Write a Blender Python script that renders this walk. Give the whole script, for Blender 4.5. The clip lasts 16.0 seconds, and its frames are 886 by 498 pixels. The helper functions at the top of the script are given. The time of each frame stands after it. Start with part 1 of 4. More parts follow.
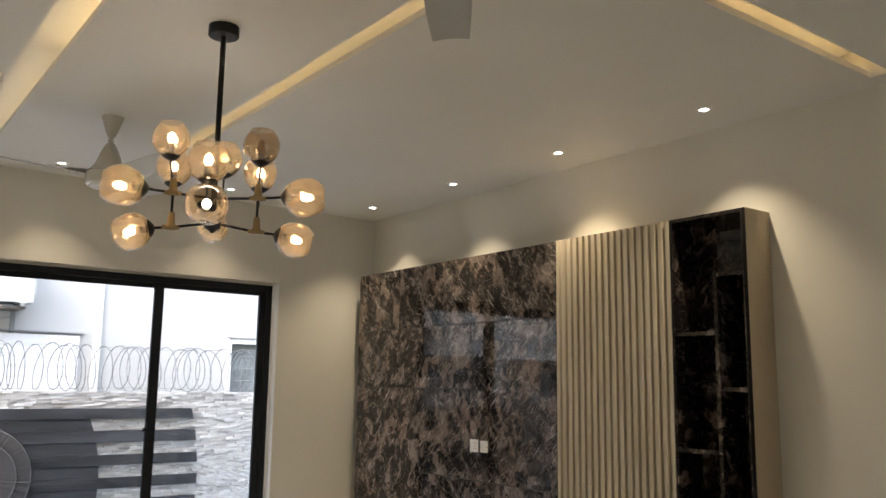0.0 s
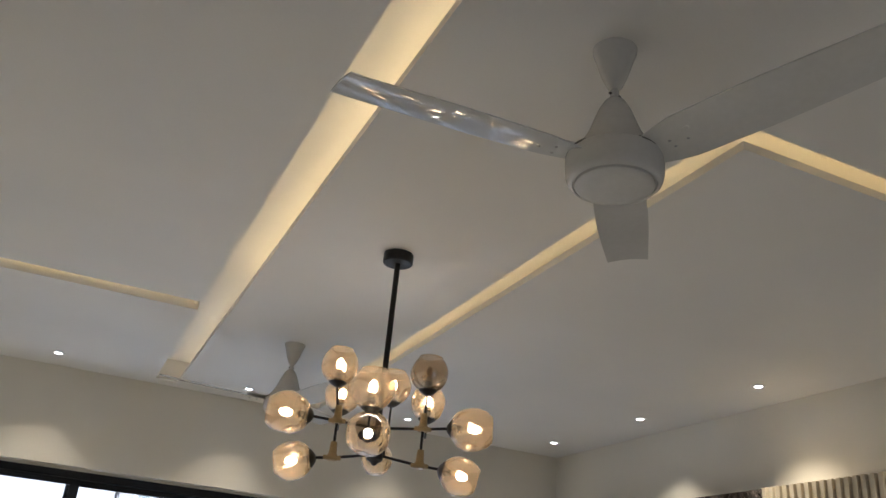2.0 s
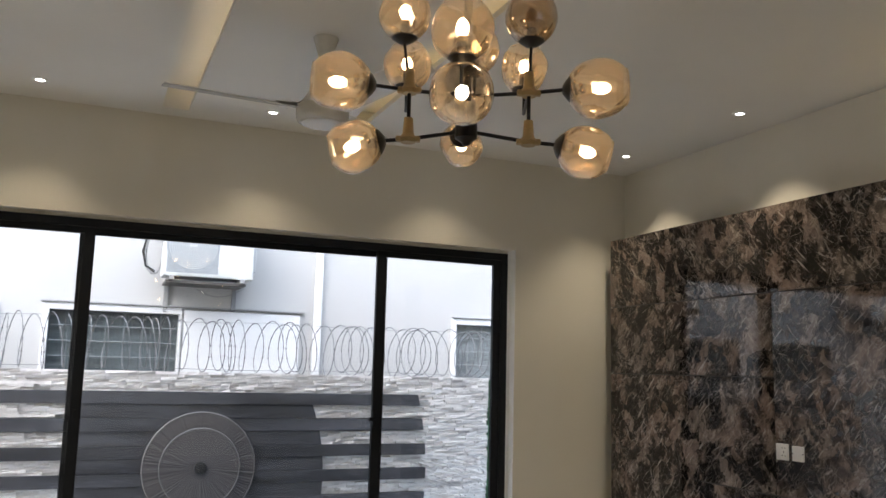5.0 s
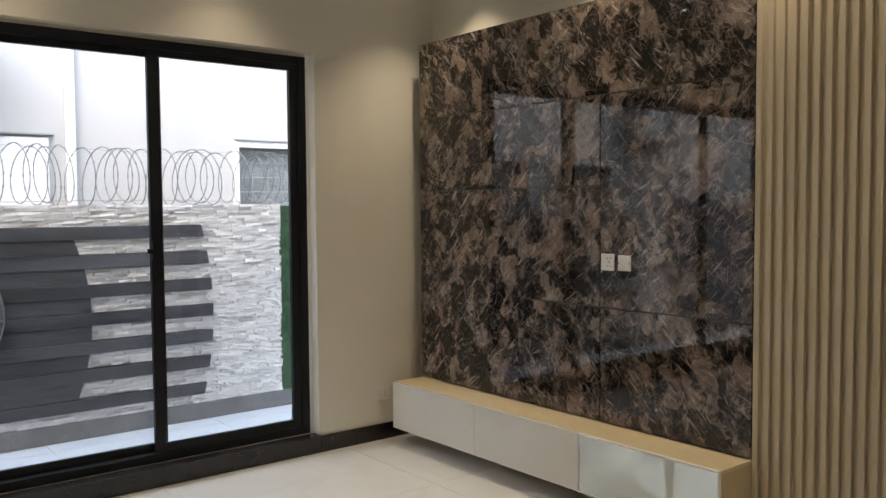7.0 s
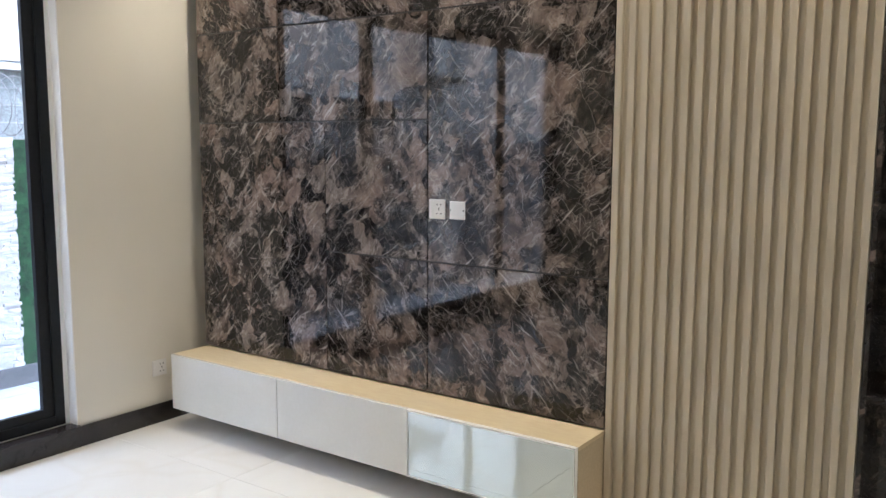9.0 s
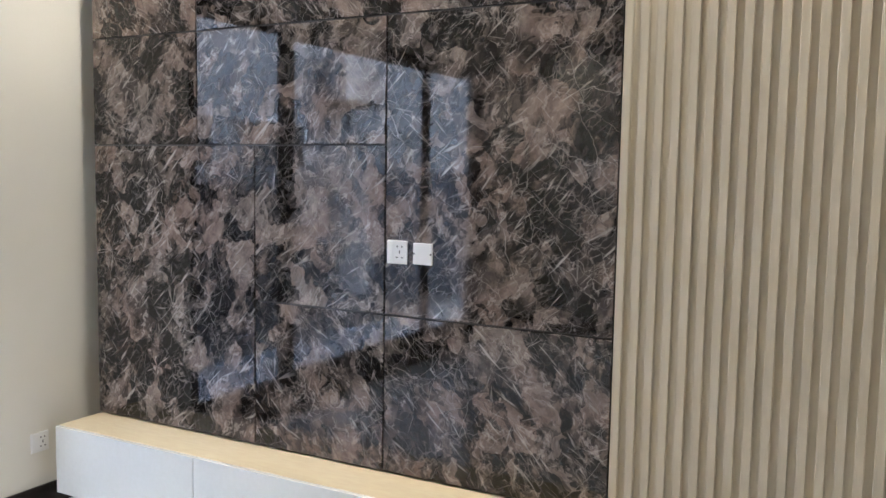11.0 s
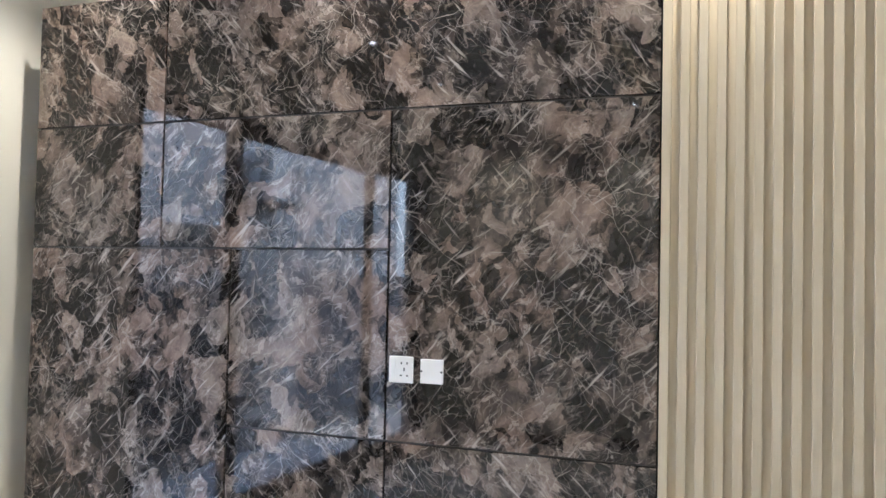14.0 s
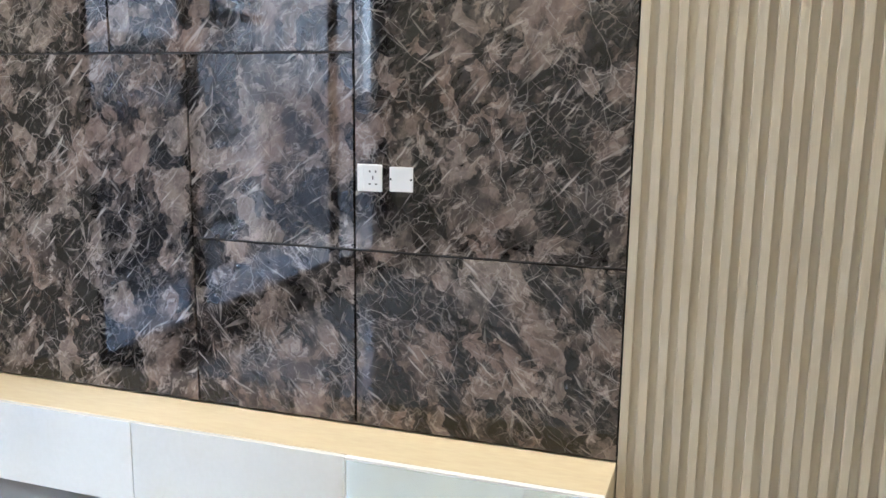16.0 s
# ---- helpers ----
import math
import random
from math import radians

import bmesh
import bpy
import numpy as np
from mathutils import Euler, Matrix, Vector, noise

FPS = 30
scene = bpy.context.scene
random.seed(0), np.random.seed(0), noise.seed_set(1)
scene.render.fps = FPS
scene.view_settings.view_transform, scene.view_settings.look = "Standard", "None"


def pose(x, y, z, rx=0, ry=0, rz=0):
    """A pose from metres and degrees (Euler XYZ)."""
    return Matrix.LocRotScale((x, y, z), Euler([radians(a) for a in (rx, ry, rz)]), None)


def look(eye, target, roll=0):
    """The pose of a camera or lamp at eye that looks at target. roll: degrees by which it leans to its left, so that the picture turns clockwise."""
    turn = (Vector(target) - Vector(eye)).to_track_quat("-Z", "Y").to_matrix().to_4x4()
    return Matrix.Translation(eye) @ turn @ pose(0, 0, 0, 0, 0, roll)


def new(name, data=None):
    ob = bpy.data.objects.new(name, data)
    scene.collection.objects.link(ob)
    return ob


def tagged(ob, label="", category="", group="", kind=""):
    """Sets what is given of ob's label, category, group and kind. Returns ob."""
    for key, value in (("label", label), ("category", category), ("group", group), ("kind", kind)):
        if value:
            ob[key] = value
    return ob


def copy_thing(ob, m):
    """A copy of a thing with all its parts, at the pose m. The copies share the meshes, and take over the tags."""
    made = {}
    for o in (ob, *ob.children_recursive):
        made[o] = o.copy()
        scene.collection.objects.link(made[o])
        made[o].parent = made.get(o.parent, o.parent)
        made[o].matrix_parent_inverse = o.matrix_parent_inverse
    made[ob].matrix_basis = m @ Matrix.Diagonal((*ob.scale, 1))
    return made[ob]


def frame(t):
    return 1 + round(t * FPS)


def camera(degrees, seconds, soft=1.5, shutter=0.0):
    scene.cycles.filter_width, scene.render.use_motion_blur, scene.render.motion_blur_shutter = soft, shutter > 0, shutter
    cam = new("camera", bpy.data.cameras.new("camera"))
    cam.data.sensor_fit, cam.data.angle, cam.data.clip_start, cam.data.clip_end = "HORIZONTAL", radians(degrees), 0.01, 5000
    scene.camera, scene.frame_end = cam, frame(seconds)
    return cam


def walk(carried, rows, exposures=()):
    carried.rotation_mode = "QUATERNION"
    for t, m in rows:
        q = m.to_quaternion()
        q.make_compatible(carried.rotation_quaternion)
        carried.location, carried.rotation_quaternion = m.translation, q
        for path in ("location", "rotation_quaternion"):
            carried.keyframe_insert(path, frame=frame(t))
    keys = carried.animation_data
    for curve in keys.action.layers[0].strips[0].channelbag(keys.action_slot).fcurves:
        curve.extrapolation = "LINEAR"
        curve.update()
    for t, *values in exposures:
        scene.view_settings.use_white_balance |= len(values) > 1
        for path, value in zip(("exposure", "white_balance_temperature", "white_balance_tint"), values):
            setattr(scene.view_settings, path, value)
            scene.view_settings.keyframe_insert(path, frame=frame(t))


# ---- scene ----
cam = camera(55.7, 16.0)
PATH = [
    (0, (0.138, 0.227, 1.652), (1.322, 1.807, 1.974), 0.8),
    (0.5, (0.138, 0.266, 1.679), (1.208, 1.876, 2.194), 1.6),
    (1, (0.221, 0.29, 1.683), (1.125, 1.939, 2.363), 3.1),
    (1.5, (0.273, 0.316, 1.683), (1.046, 1.985, 2.469), 4.6),
    (2, (0.304, 0.382, 1.703), (1.007, 2.063, 2.527), 5.5),
    (2.5, (0.296, 0.477, 1.703), (0.97, 2.164, 2.54), 5.3),
    (3, (0.277, 0.632, 1.705), (0.952, 2.317, 2.545), 4.2),
    (3.5, (0.299, 0.765, 1.687), (0.983, 2.462, 2.496), 2.7),
    (4, (0.402, 0.971, 1.69), (1.104, 2.708, 2.391), 1.7),
    (4.3, (0.425, 1.07, 1.657), (1.147, 2.846, 2.224), 1.5),
    (4.5, (0.468, 1.18, 1.659), (1.194, 2.984, 2.123), 1.6),
    (4.7, (0.457, 1.27, 1.65), (1.198, 3.088, 2.033), 1.6),
    (6.8, (0.577, 1.989, 1.547), (1.724, 3.625, 1.466), -0.7),
    (7, (0.599, 2.055, 1.534), (1.842, 3.618, 1.432), -0.4),
    (7.5, (0.641, 2.271, 1.54), (2.111, 3.618, 1.386), -0.1),
    (8, (0.705, 2.421, 1.516), (2.25, 3.672, 1.3), -0.2),
    (8.5, (0.842, 2.586, 1.507), (2.427, 3.78, 1.258), -0.1),
    (9, (0.948, 2.732, 1.523), (2.565, 3.882, 1.276), 0.2),
    (9.5, (1.013, 2.895, 1.548), (2.674, 3.982, 1.305), 0.6),
    (9.7, (1.048, 2.96, 1.552), (2.739, 4.003, 1.321), 0.8),
    (11.8, (1.426, 3.514, 1.52), (3.201, 4.418, 1.341), 0.9),
    (12, (1.443, 3.572, 1.536), (3.226, 4.46, 1.353), 0.8),
    (12.5, (1.433, 3.704, 1.569), (3.268, 4.486, 1.412), 0.6),
    (13, (1.417, 3.767, 1.572), (3.286, 4.478, 1.565), 1.1),
    (13.5, (1.406, 3.787, 1.568), (3.276, 4.495, 1.554), 1.0),
    (14, (1.407, 3.783, 1.541), (3.275, 4.494, 1.611), 1.2),
    (14.5, (1.412, 3.797, 1.561), (3.281, 4.5, 1.677), 1.1),
    (15, (1.428, 3.818, 1.541), (3.305, 4.507, 1.565), 1.1),
    (15.5, (1.457, 3.813, 1.531), (3.33, 4.491, 1.345), 0.9),
    (16, (1.476, 3.808, 1.498), (3.341, 4.434, 1.141), 0.7),
]
EXPOSURES = [(0, 1.74, 6350, 12), (1, 1.5, 6000, 13), (2.5, 1.78, 5560, 13), (3.5, 1.62, 5650, 13), (4.5, 1.36, 6000, 12), (7, 1.56, 6480, 12), (7.5, 1.86, 6300, 13), (8.2, 2.12, 6000, 13), (9, 2.4, 5520, 13), (9.5, 2.48, 5400, 13), (12, 2.95, 5120, 12), (13, 3.14, 5120, 11), (14.5, 2.97, 5160, 12), (16, 3.0, 5180, 11)]
walk(cam, [(t, look(eye, target, roll)) for t, eye, target, roll in PATH], exposures=EXPOSURES)

SPOT_POWER, SLATS, CH_TURN, FILL_POWER = 17.0, 18, -23.0, 2.6
# ---- world, sun ----
world = bpy.data.worlds.new("sky")
scene.world = world
world.use_nodes = True
wn = world.node_tree
sky = wn.nodes.new("ShaderNodeTexSky")
sky.sky_type = 'NISHITA'
sky.sun_disc = False
sky.sun_elevation, sky.sun_rotation = radians(44), radians(235)
sky.air_density, sky.dust_density = 1.0, 3.0
wn.nodes["Background"].inputs["Strength"].default_value = 0.15
wn.links.new(sky.outputs["Color"], wn.nodes["Background"].inputs["Color"])
sun_data = bpy.data.lights.new("sun", 'SUN')
sun_data.energy, sun_data.angle, sun_data.color = 3.4, radians(140), (0.90, 0.95, 1.0)
sun = new("sun", sun_data)
sun.matrix_world = look((-7, 1.5, 10), (1.5, 7.5, 0))

# unseen fill lamp, added in the south doorway to brighten the room
fill_data = bpy.data.lights.new("south_fill_lamp", 'AREA')
fill_data.shape, fill_data.size, fill_data.size_y, fill_data.energy, fill_data.color = 'RECTANGLE', 2.6, 2.3, FILL_POWER, (1.0, 0.97, 0.93)
new("south_fill_lamp", fill_data).matrix_world = look((1.4, -1.66, 1.25), (1.4, 5, 1.25))

# ---- materials ----
def nodes_of(name):
    m = bpy.data.materials.new(name)
    m.use_nodes = True
    return m, m.node_tree, m.node_tree.nodes["Principled BSDF"]


def ramp(nt, src, stops):
    r = nt.nodes.new("ShaderNodeValToRGB")
    while len(r.color_ramp.elements) < len(stops):
        r.color_ramp.elements.new(0.5)
    for e, (p, c) in zip(r.color_ramp.elements, stops):
        e.position, e.color = p, (c if len(c) == 4 else (*c, 1))
    nt.links.new(src, r.inputs[0])
    return r.outputs[0]


def coords(nt, scale=(1, 1, 1), rot=(0, 0, 0)):
    tc = nt.nodes.new("ShaderNodeTexCoord")
    mp = nt.nodes.new("ShaderNodeMapping")
    mp.inputs["Scale"].default_value = scale
    mp.inputs["Rotation"].default_value = [radians(a) for a in rot]
    nt.links.new(tc.outputs["Object"], mp.inputs[0])
    return mp.outputs[0]


def noise_of(nt, vec, scale, detail=4, rough=0.55, distort=0.0):
    n = nt.nodes.new("ShaderNodeTexNoise")
    n.inputs["Scale"].default_value, n.inputs["Detail"].default_value = scale, detail
    n.inputs["Roughness"].default_value, n.inputs["Distortion"].default_value = rough, distort
    if vec is not None:
        nt.links.new(vec, n.inputs["Vector"])
    return n.outputs[0]


def mix(nt, fac, a, b, mode='MIX'):
    n = nt.nodes.new("ShaderNodeMix")
    n.data_type, n.blend_type = 'RGBA', mode
    for i, v in ((0, fac), (6, a), (7, b)):
        if isinstance(v, bpy.types.NodeSocket):
            nt.links.new(v, n.inputs[i])
        else:
            n.inputs[i].default_value = v if i == 0 or len(v) == 4 else (*v, 1)
    return n.outputs[2]


def bump(nt, bsdf, height, strength, distance=0.002):
    b = nt.nodes.new("ShaderNodeBump")
    b.inputs["Strength"].default_value, b.inputs["Distance"].default_value = strength, distance
    nt.links.new(height, b.inputs["Height"])
    nt.links.new(b.outputs[0], bsdf.inputs["Normal"])


def plain(name, colour, rough=0.5, metal=0.0, vary=0.06, scale=3.0, grain=60.0, relief=0.15, rot=(0, 0, 0), stretch=(1, 1, 1), random_each=0.0):
    """A surface of one colour with soft stains, fine grain and relief."""
    m, nt, b = nodes_of(name)
    v = coords(nt, stretch, rot)
    big, fine = noise_of(nt, v, scale, 3), noise_of(nt, v, grain, 4, 0.6)
    dark = tuple(max(0, c * (1 - 2.2 * vary)) for c in colour)
    light = tuple(min(1, c * (1 + 1.6 * vary)) for c in colour)
    c1 = ramp(nt, big, [(0.3, dark), (0.7, light)])
    c2 = mix(nt, vary * 1.6, c1, ramp(nt, fine, [(0.35, (0, 0, 0)), (0.65, (1, 1, 1))]), 'OVERLAY')
    if random_each:
        info = nt.nodes.new("ShaderNodeObjectInfo")
        g = ramp(nt, info.outputs["Random"], [(0, (1 - random_each,) * 3), (1, (1, 1, 1))])
        c2 = mix(nt, 1.0, c2, g, 'MULTIPLY')
    nt.links.new(c2, b.inputs["Base Color"])
    rr = ramp(nt, big, [(0.3, (rough * 0.82,) * 3), (0.7, (min(1, rough * 1.18),) * 3)])
    nt.links.new(rr, b.inputs["Roughness"])
    b.inputs["Metallic"].default_value = metal
    if relief:
        bump(nt, b, fine, relief, 0.002 if relief < 0.9 else 0.006)
    return m


def glow(name, colour, strength):
    m, nt, b = nodes_of(name)
    b.inputs["Base Color"].default_value = (*colour, 1)
    b.inputs["Emission Color"].default_value = (*colour, 1)
    b.inputs["Emission Strength"].default_value = strength
    return m


def sheer(name, tint, least=0.04, most=0.7, glow_through=0.0, wobble=0.0):
    """Thin clear or tinted glass: light passes straight, with a gloss that grows at grazing angles."""
    m = bpy.data.materials.new(name)
    m.use_nodes = True
    nt = m.node_tree
    nt.nodes.remove(nt.nodes["Principled BSDF"])
    out = nt.nodes["Material Output"]
    t, g, f, x = (nt.nodes.new("ShaderNode" + k) for k in ("BsdfTransparent", "BsdfGlossy", "LayerWeight", "MixShader"))
    t.inputs[0].default_value = (*tint, 1)
    g.inputs["Roughness"].default_value = 0.015
    f.inputs["Blend"].default_value = 0.5
    p, r = nt.nodes.new("ShaderNodeMath"), nt.nodes.new("ShaderNodeMapRange")
    p.operation = 'POWER'
    p.inputs[1].default_value = 4.0
    r.inputs["To Min"].default_value, r.inputs["To Max"].default_value = least, most
    nt.links.new(f.outputs["Facing"], p.inputs[0])
    nt.links.new(p.outputs[0], r.inputs["Value"])
    nt.links.new(r.outputs[0], x.inputs[0])
    clear = t.outputs[0]
    if wobble:
        bp = nt.nodes.new("ShaderNodeBump")
        bp.inputs["Strength"].default_value, bp.inputs["Distance"].default_value = wobble, 0.02
        nt.links.new(noise_of(nt, coords(nt), 26, 1, 0.4), bp.inputs["Height"])
        nt.links.new(bp.outputs[0], g.inputs["Normal"])
        g.inputs["Roughness"].default_value = 0.012
    if glow_through:
        d, y = nt.nodes.new("ShaderNodeBsdfTranslucent"), nt.nodes.new("ShaderNodeMixShader")
        d.inputs[0].default_value = (0.96, 0.75, 0.52, 1)
        y.inputs[0].default_value = glow_through
        nt.links.new(clear, y.inputs[1])
        nt.links.new(d.outputs[0], y.inputs[2])
        clear = y.outputs[0]
    nt.links.new(clear, x.inputs[1])
    nt.links.new(g.outputs[0], x.inputs[2])
    nt.links.new(x.outputs[0], out.inputs[0])
    return m


def turned(nt, vec, angle, scale):
    """Coordinates turned about x first and stretched after."""
    r, s = nt.nodes.new("ShaderNodeMapping"), nt.nodes.new("ShaderNodeMapping")
    r.inputs["Rotation"].default_value = (radians(angle), 0, 0)
    s.inputs["Scale"].default_value = scale
    nt.links.new(vec, r.inputs[0])
    nt.links.new(r.outputs[0], s.inputs[0])
    return s.outputs[0]


def warped(nt, vec, scale, amount):
    w = nt.nodes.new("ShaderNodeTexNoise")
    w.inputs["Scale"].default_value, w.inputs["Detail"].default_value = scale, 3
    nt.links.new(vec, w.inputs["Vector"])
    off = nt.nodes.new("ShaderNodeVectorMath")
    off.operation = 'MULTIPLY_ADD'
    nt.links.new(w.outputs["Color"], off.inputs[0])
    off.inputs[1].default_value = (amount,) * 3
    nt.links.new(vec, off.inputs[2])
    return off.outputs[0]


def maths(nt, op, a, b=0.0, c=0.0):
    n = nt.nodes.new("ShaderNodeMath")
    n.operation = op
    for i, v in enumerate((a, b, c)):
        if isinstance(v, bpy.types.NodeSocket):
            nt.links.new(v, n.inputs[i])
        else:
            n.inputs[i].default_value = v
    return n.outputs[0]


def shards(nt, vec, scale):
    """A random grey for each cell of a broken-up pattern."""
    cell = nt.nodes.new("ShaderNodeTexVoronoi")
    cell.inputs["Scale"].default_value = scale
    nt.links.new(vec, cell.inputs["Vector"])
    grey = nt.nodes.new("ShaderNodeSeparateColor")
    nt.links.new(cell.outputs["Color"], grey.inputs[0])
    return grey.outputs[0]


def sprays(nt, vec, scale, spread, limit):
    """Fans of thin lines that start from scattered points."""
    cell = nt.nodes.new("ShaderNodeTexVoronoi")
    cell.inputs["Scale"].default_value = scale
    nt.links.new(vec, cell.inputs["Vector"])
    off = nt.nodes.new("ShaderNodeVectorMath")
    off.operation = 'SUBTRACT'
    nt.links.new(vec, off.inputs[0])
    nt.links.new(cell.outputs["Position"], off.inputs[1])
    sep, seed = nt.nodes.new("ShaderNodeSeparateXYZ"), nt.nodes.new("ShaderNodeSeparateColor")
    nt.links.new(off.outputs[0], sep.inputs[0])
    nt.links.new(cell.outputs["Color"], seed.inputs[0])
    angle = maths(nt, 'ARCTAN2', sep.outputs[2], sep.outputs[1])
    at = nt.nodes.new("ShaderNodeCombineXYZ")
    nt.links.new(maths(nt, 'MULTIPLY', angle, spread), at.inputs[0])
    nt.links.new(maths(nt, 'MULTIPLY', seed.outputs[0], 90.0), at.inputs[1])
    nt.links.new(maths(nt, 'MULTIPLY', cell.outputs["Distance"], 1.6), at.inputs[2])
    line = ramp(nt, noise_of(nt, at.outputs[0], 1.0, 1, 0.5), [(limit, (0, 0, 0)), (limit + 0.06, (1, 1, 1))])
    reach = ramp(nt, cell.outputs["Distance"], [(0.06, (0, 0, 0)), (0.16, (1, 1, 1)), (0.36, (0.7, 0.7, 0.7)), (0.58, (0, 0, 0))])
    return mix(nt, 1.0, line, reach, 'MULTIPLY')


def marble_dark(name, less=0.0, lean=1, pale=1.0):
    """Dark brown emperador slab: near-black ground, ragged taupe shards, pale strokes and sprays, polished."""
    m, nt, b = nodes_of(name)
    info = nt.nodes.new("ShaderNodeObjectInfo")
    place = nt.nodes.new("ShaderNodeVectorMath")
    place.operation = 'MULTIPLY_ADD'
    nt.links.new(info.outputs["Random"], place.inputs[0])
    place.inputs[1].default_value = (0, 17.3, 29.1)
    nt.links.new(coords(nt, (1, 1, lean)), place.inputs[2])
    v = place.outputs[0]
    wv = warped(nt, v, 13.0, 0.05)
    sv = warped(nt, v, 5.0, 0.03)
    torn = warped(nt, warped(nt, warped(nt, v, 5.5, 0.14), 19.0, 0.055), 55.0, 0.012)
    # three tones with torn edges: black ground, umber, taupe
    cloud = noise_of(nt, turned(nt, wv, -30, (1, 1.3, 0.8)), 7.5, 6, 0.62, 0.25)
    for ang, sc, amt in ((-35, 8.0, 0.33), (25, 18.0, 0.22), (-20, 40.0, 0.06)):
        k = shards(nt, turned(nt, torn, ang, (1, 1.3, 0.8)), sc)
        cloud = maths(nt, 'ADD', cloud, maths(nt, 'MULTIPLY_ADD', k, amt, -amt / 2))
    base = ramp(nt, cloud, [(0.30 + less, (0.0105, 0.0085, 0.008)), (0.450 + less, (0.020, 0.0162, 0.0148)), (0.468 + less, (0.046, 0.0355, 0.030)), (0.532 + less, (0.072, 0.056, 0.046)), (0.550 + less, (0.124, 0.095, 0.078)), (0.75 + less, (0.205, 0.158, 0.131))])
    # greyer and browner stretches, a cloudy wash and fine grain inside the shards
    base = mix(nt, ramp(nt, noise_of(nt, v, 2.6, 3), [(0.38, (0, 0, 0)), (0.62, (1, 1, 1))]), mix(nt, 1.0, base, (0.91, 0.98, 1.01), 'MULTIPLY'), mix(nt, 1.0, base, (1.02, 0.965, 0.94), 'MULTIPLY'))
    wash = noise_of(nt, turned(nt, torn, -40, (1, 1.7, 0.8)), 21, 6, 0.72)
    col = mix(nt, 0.62, base, ramp(nt, wash, [(0.30, (0.15, 0.15, 0.15)), (0.70, (0.85, 0.85, 0.85))]), 'OVERLAY')
    tone = noise_of(nt, wv, 3.4, 4, 0.6, 0.3)
    col = mix(nt, ramp(nt, tone, [(0.39, (0.85, 0.85, 0.85)), (0.46, (0, 0, 0))]), col, mix(nt, 0.85, col, (0.016, 0.0125, 0.012)))
    # worn pale skins along the edges of some shards
    rim = noise_of(nt, turned(nt, torn, -42, (1, 1.9, 0.75)), 19, 5, 0.68)
    skin = ramp(nt, rim, [(0.57, (0, 0, 0)), (0.62, (0.62 * pale,) * 3), (0.70, (0.20 * pale,) * 3)])
    col = mix(nt, mix(nt, 1.0, skin, ramp(nt, cloud, [(0.45, (0.25, 0.25, 0.25)), (0.53, (1, 1, 1))]), 'MULTIPLY'), col, (0.40, 0.335, 0.295))
    # crackle of thin pale lines in the lighter shards
    net = nt.nodes.new("ShaderNodeTexVoronoi")
    net.feature = 'DISTANCE_TO_EDGE'
    net.inputs["Scale"].default_value = 21.0
    nt.links.new(turned(nt, torn, -38, (1, 1.5, 0.7)), net.inputs["Vector"])
    crack = ramp(nt, net.outputs["Distance"], [(0.0, (0.34 * pale,) * 3), (0.07, (0, 0, 0))])
    some = ramp(nt, noise_of(nt, v, 9.0, 3), [(0.50, (0, 0, 0)), (0.58, (1, 1, 1))])
    col = mix(nt, mix(nt, 1.0, crack, some, 'MULTIPLY'), col, (0.36, 0.305, 0.265))
    # tapered pale strokes, most of them leaning one way
    for ang, sc, gate, lim, amt in ((-45, 16, 4.0, 0.65, 0.62), (-38, 24, 6.0, 0.665, 0.50), (-60, 22, 6.0, 0.67, 0.45), (40, 23, 6.0, 0.69, 0.30)):
        streak = noise_of(nt, turned(nt, sv, ang, (1, 2.9, 0.30)), sc, 2, 0.45, 0.0)
        line = ramp(nt, streak, [(lim, (0, 0, 0)), (lim + 0.07, (1, 1, 1))])
        g = ramp(nt, noise_of(nt, turned(nt, v, ang, (1, 1.3, 1)), gate, 2), [(0.44, (0, 0, 0)), (0.55, (amt * pale,) * 3)])
        col = mix(nt, mix(nt, 1.0, line, g, 'MULTIPLY'), col, (0.52, 0.46, 0.415))
    for sc, spread, lim, amt in ((4.6, 6.0, 0.65, 0.42), (8.0, 4.5, 0.675, 0.26)):
        col = mix(nt, mix(nt, 1.0, sprays(nt, sv, sc, spread, lim), (amt * pale,) * 3, 'MULTIPLY'), col, (0.47, 0.415, 0.375))
    # hairline cracks
    for ang, sc, lim, amt in ((45, 7.0, 0.010, 0.5), (-45, 14.0, 0.012, 0.45)):
        vor = nt.nodes.new("ShaderNodeTexVoronoi")
        vor.feature = 'DISTANCE_TO_EDGE'
        vor.inputs["Scale"].default_value = sc
        nt.links.new(turned(nt, wv, ang, (1, 1.6, 0.5)), vor.inputs["Vector"])
        hair = ramp(nt, vor.outputs["Distance"], [(0.0, (amt * pale,) * 3), (lim, (0, 0, 0))])
        hg = ramp(nt, noise_of(nt, v, sc * 0.4, 2), [(0.46, (0, 0, 0)), (0.56, (1, 1, 1))])
        col = mix(nt, mix(nt, 1.0, hair, hg, 'MULTIPLY'), col, (0.44, 0.39, 0.35))
    nt.links.new(col, b.inputs["Base Color"])
    b.inputs["Roughness"].default_value = 0.03
    b.inputs["IOR"].default_value = 1.47
    bump(nt, b, noise_of(nt, v, 3.5, 2), 0.05, 0.004)
    return m


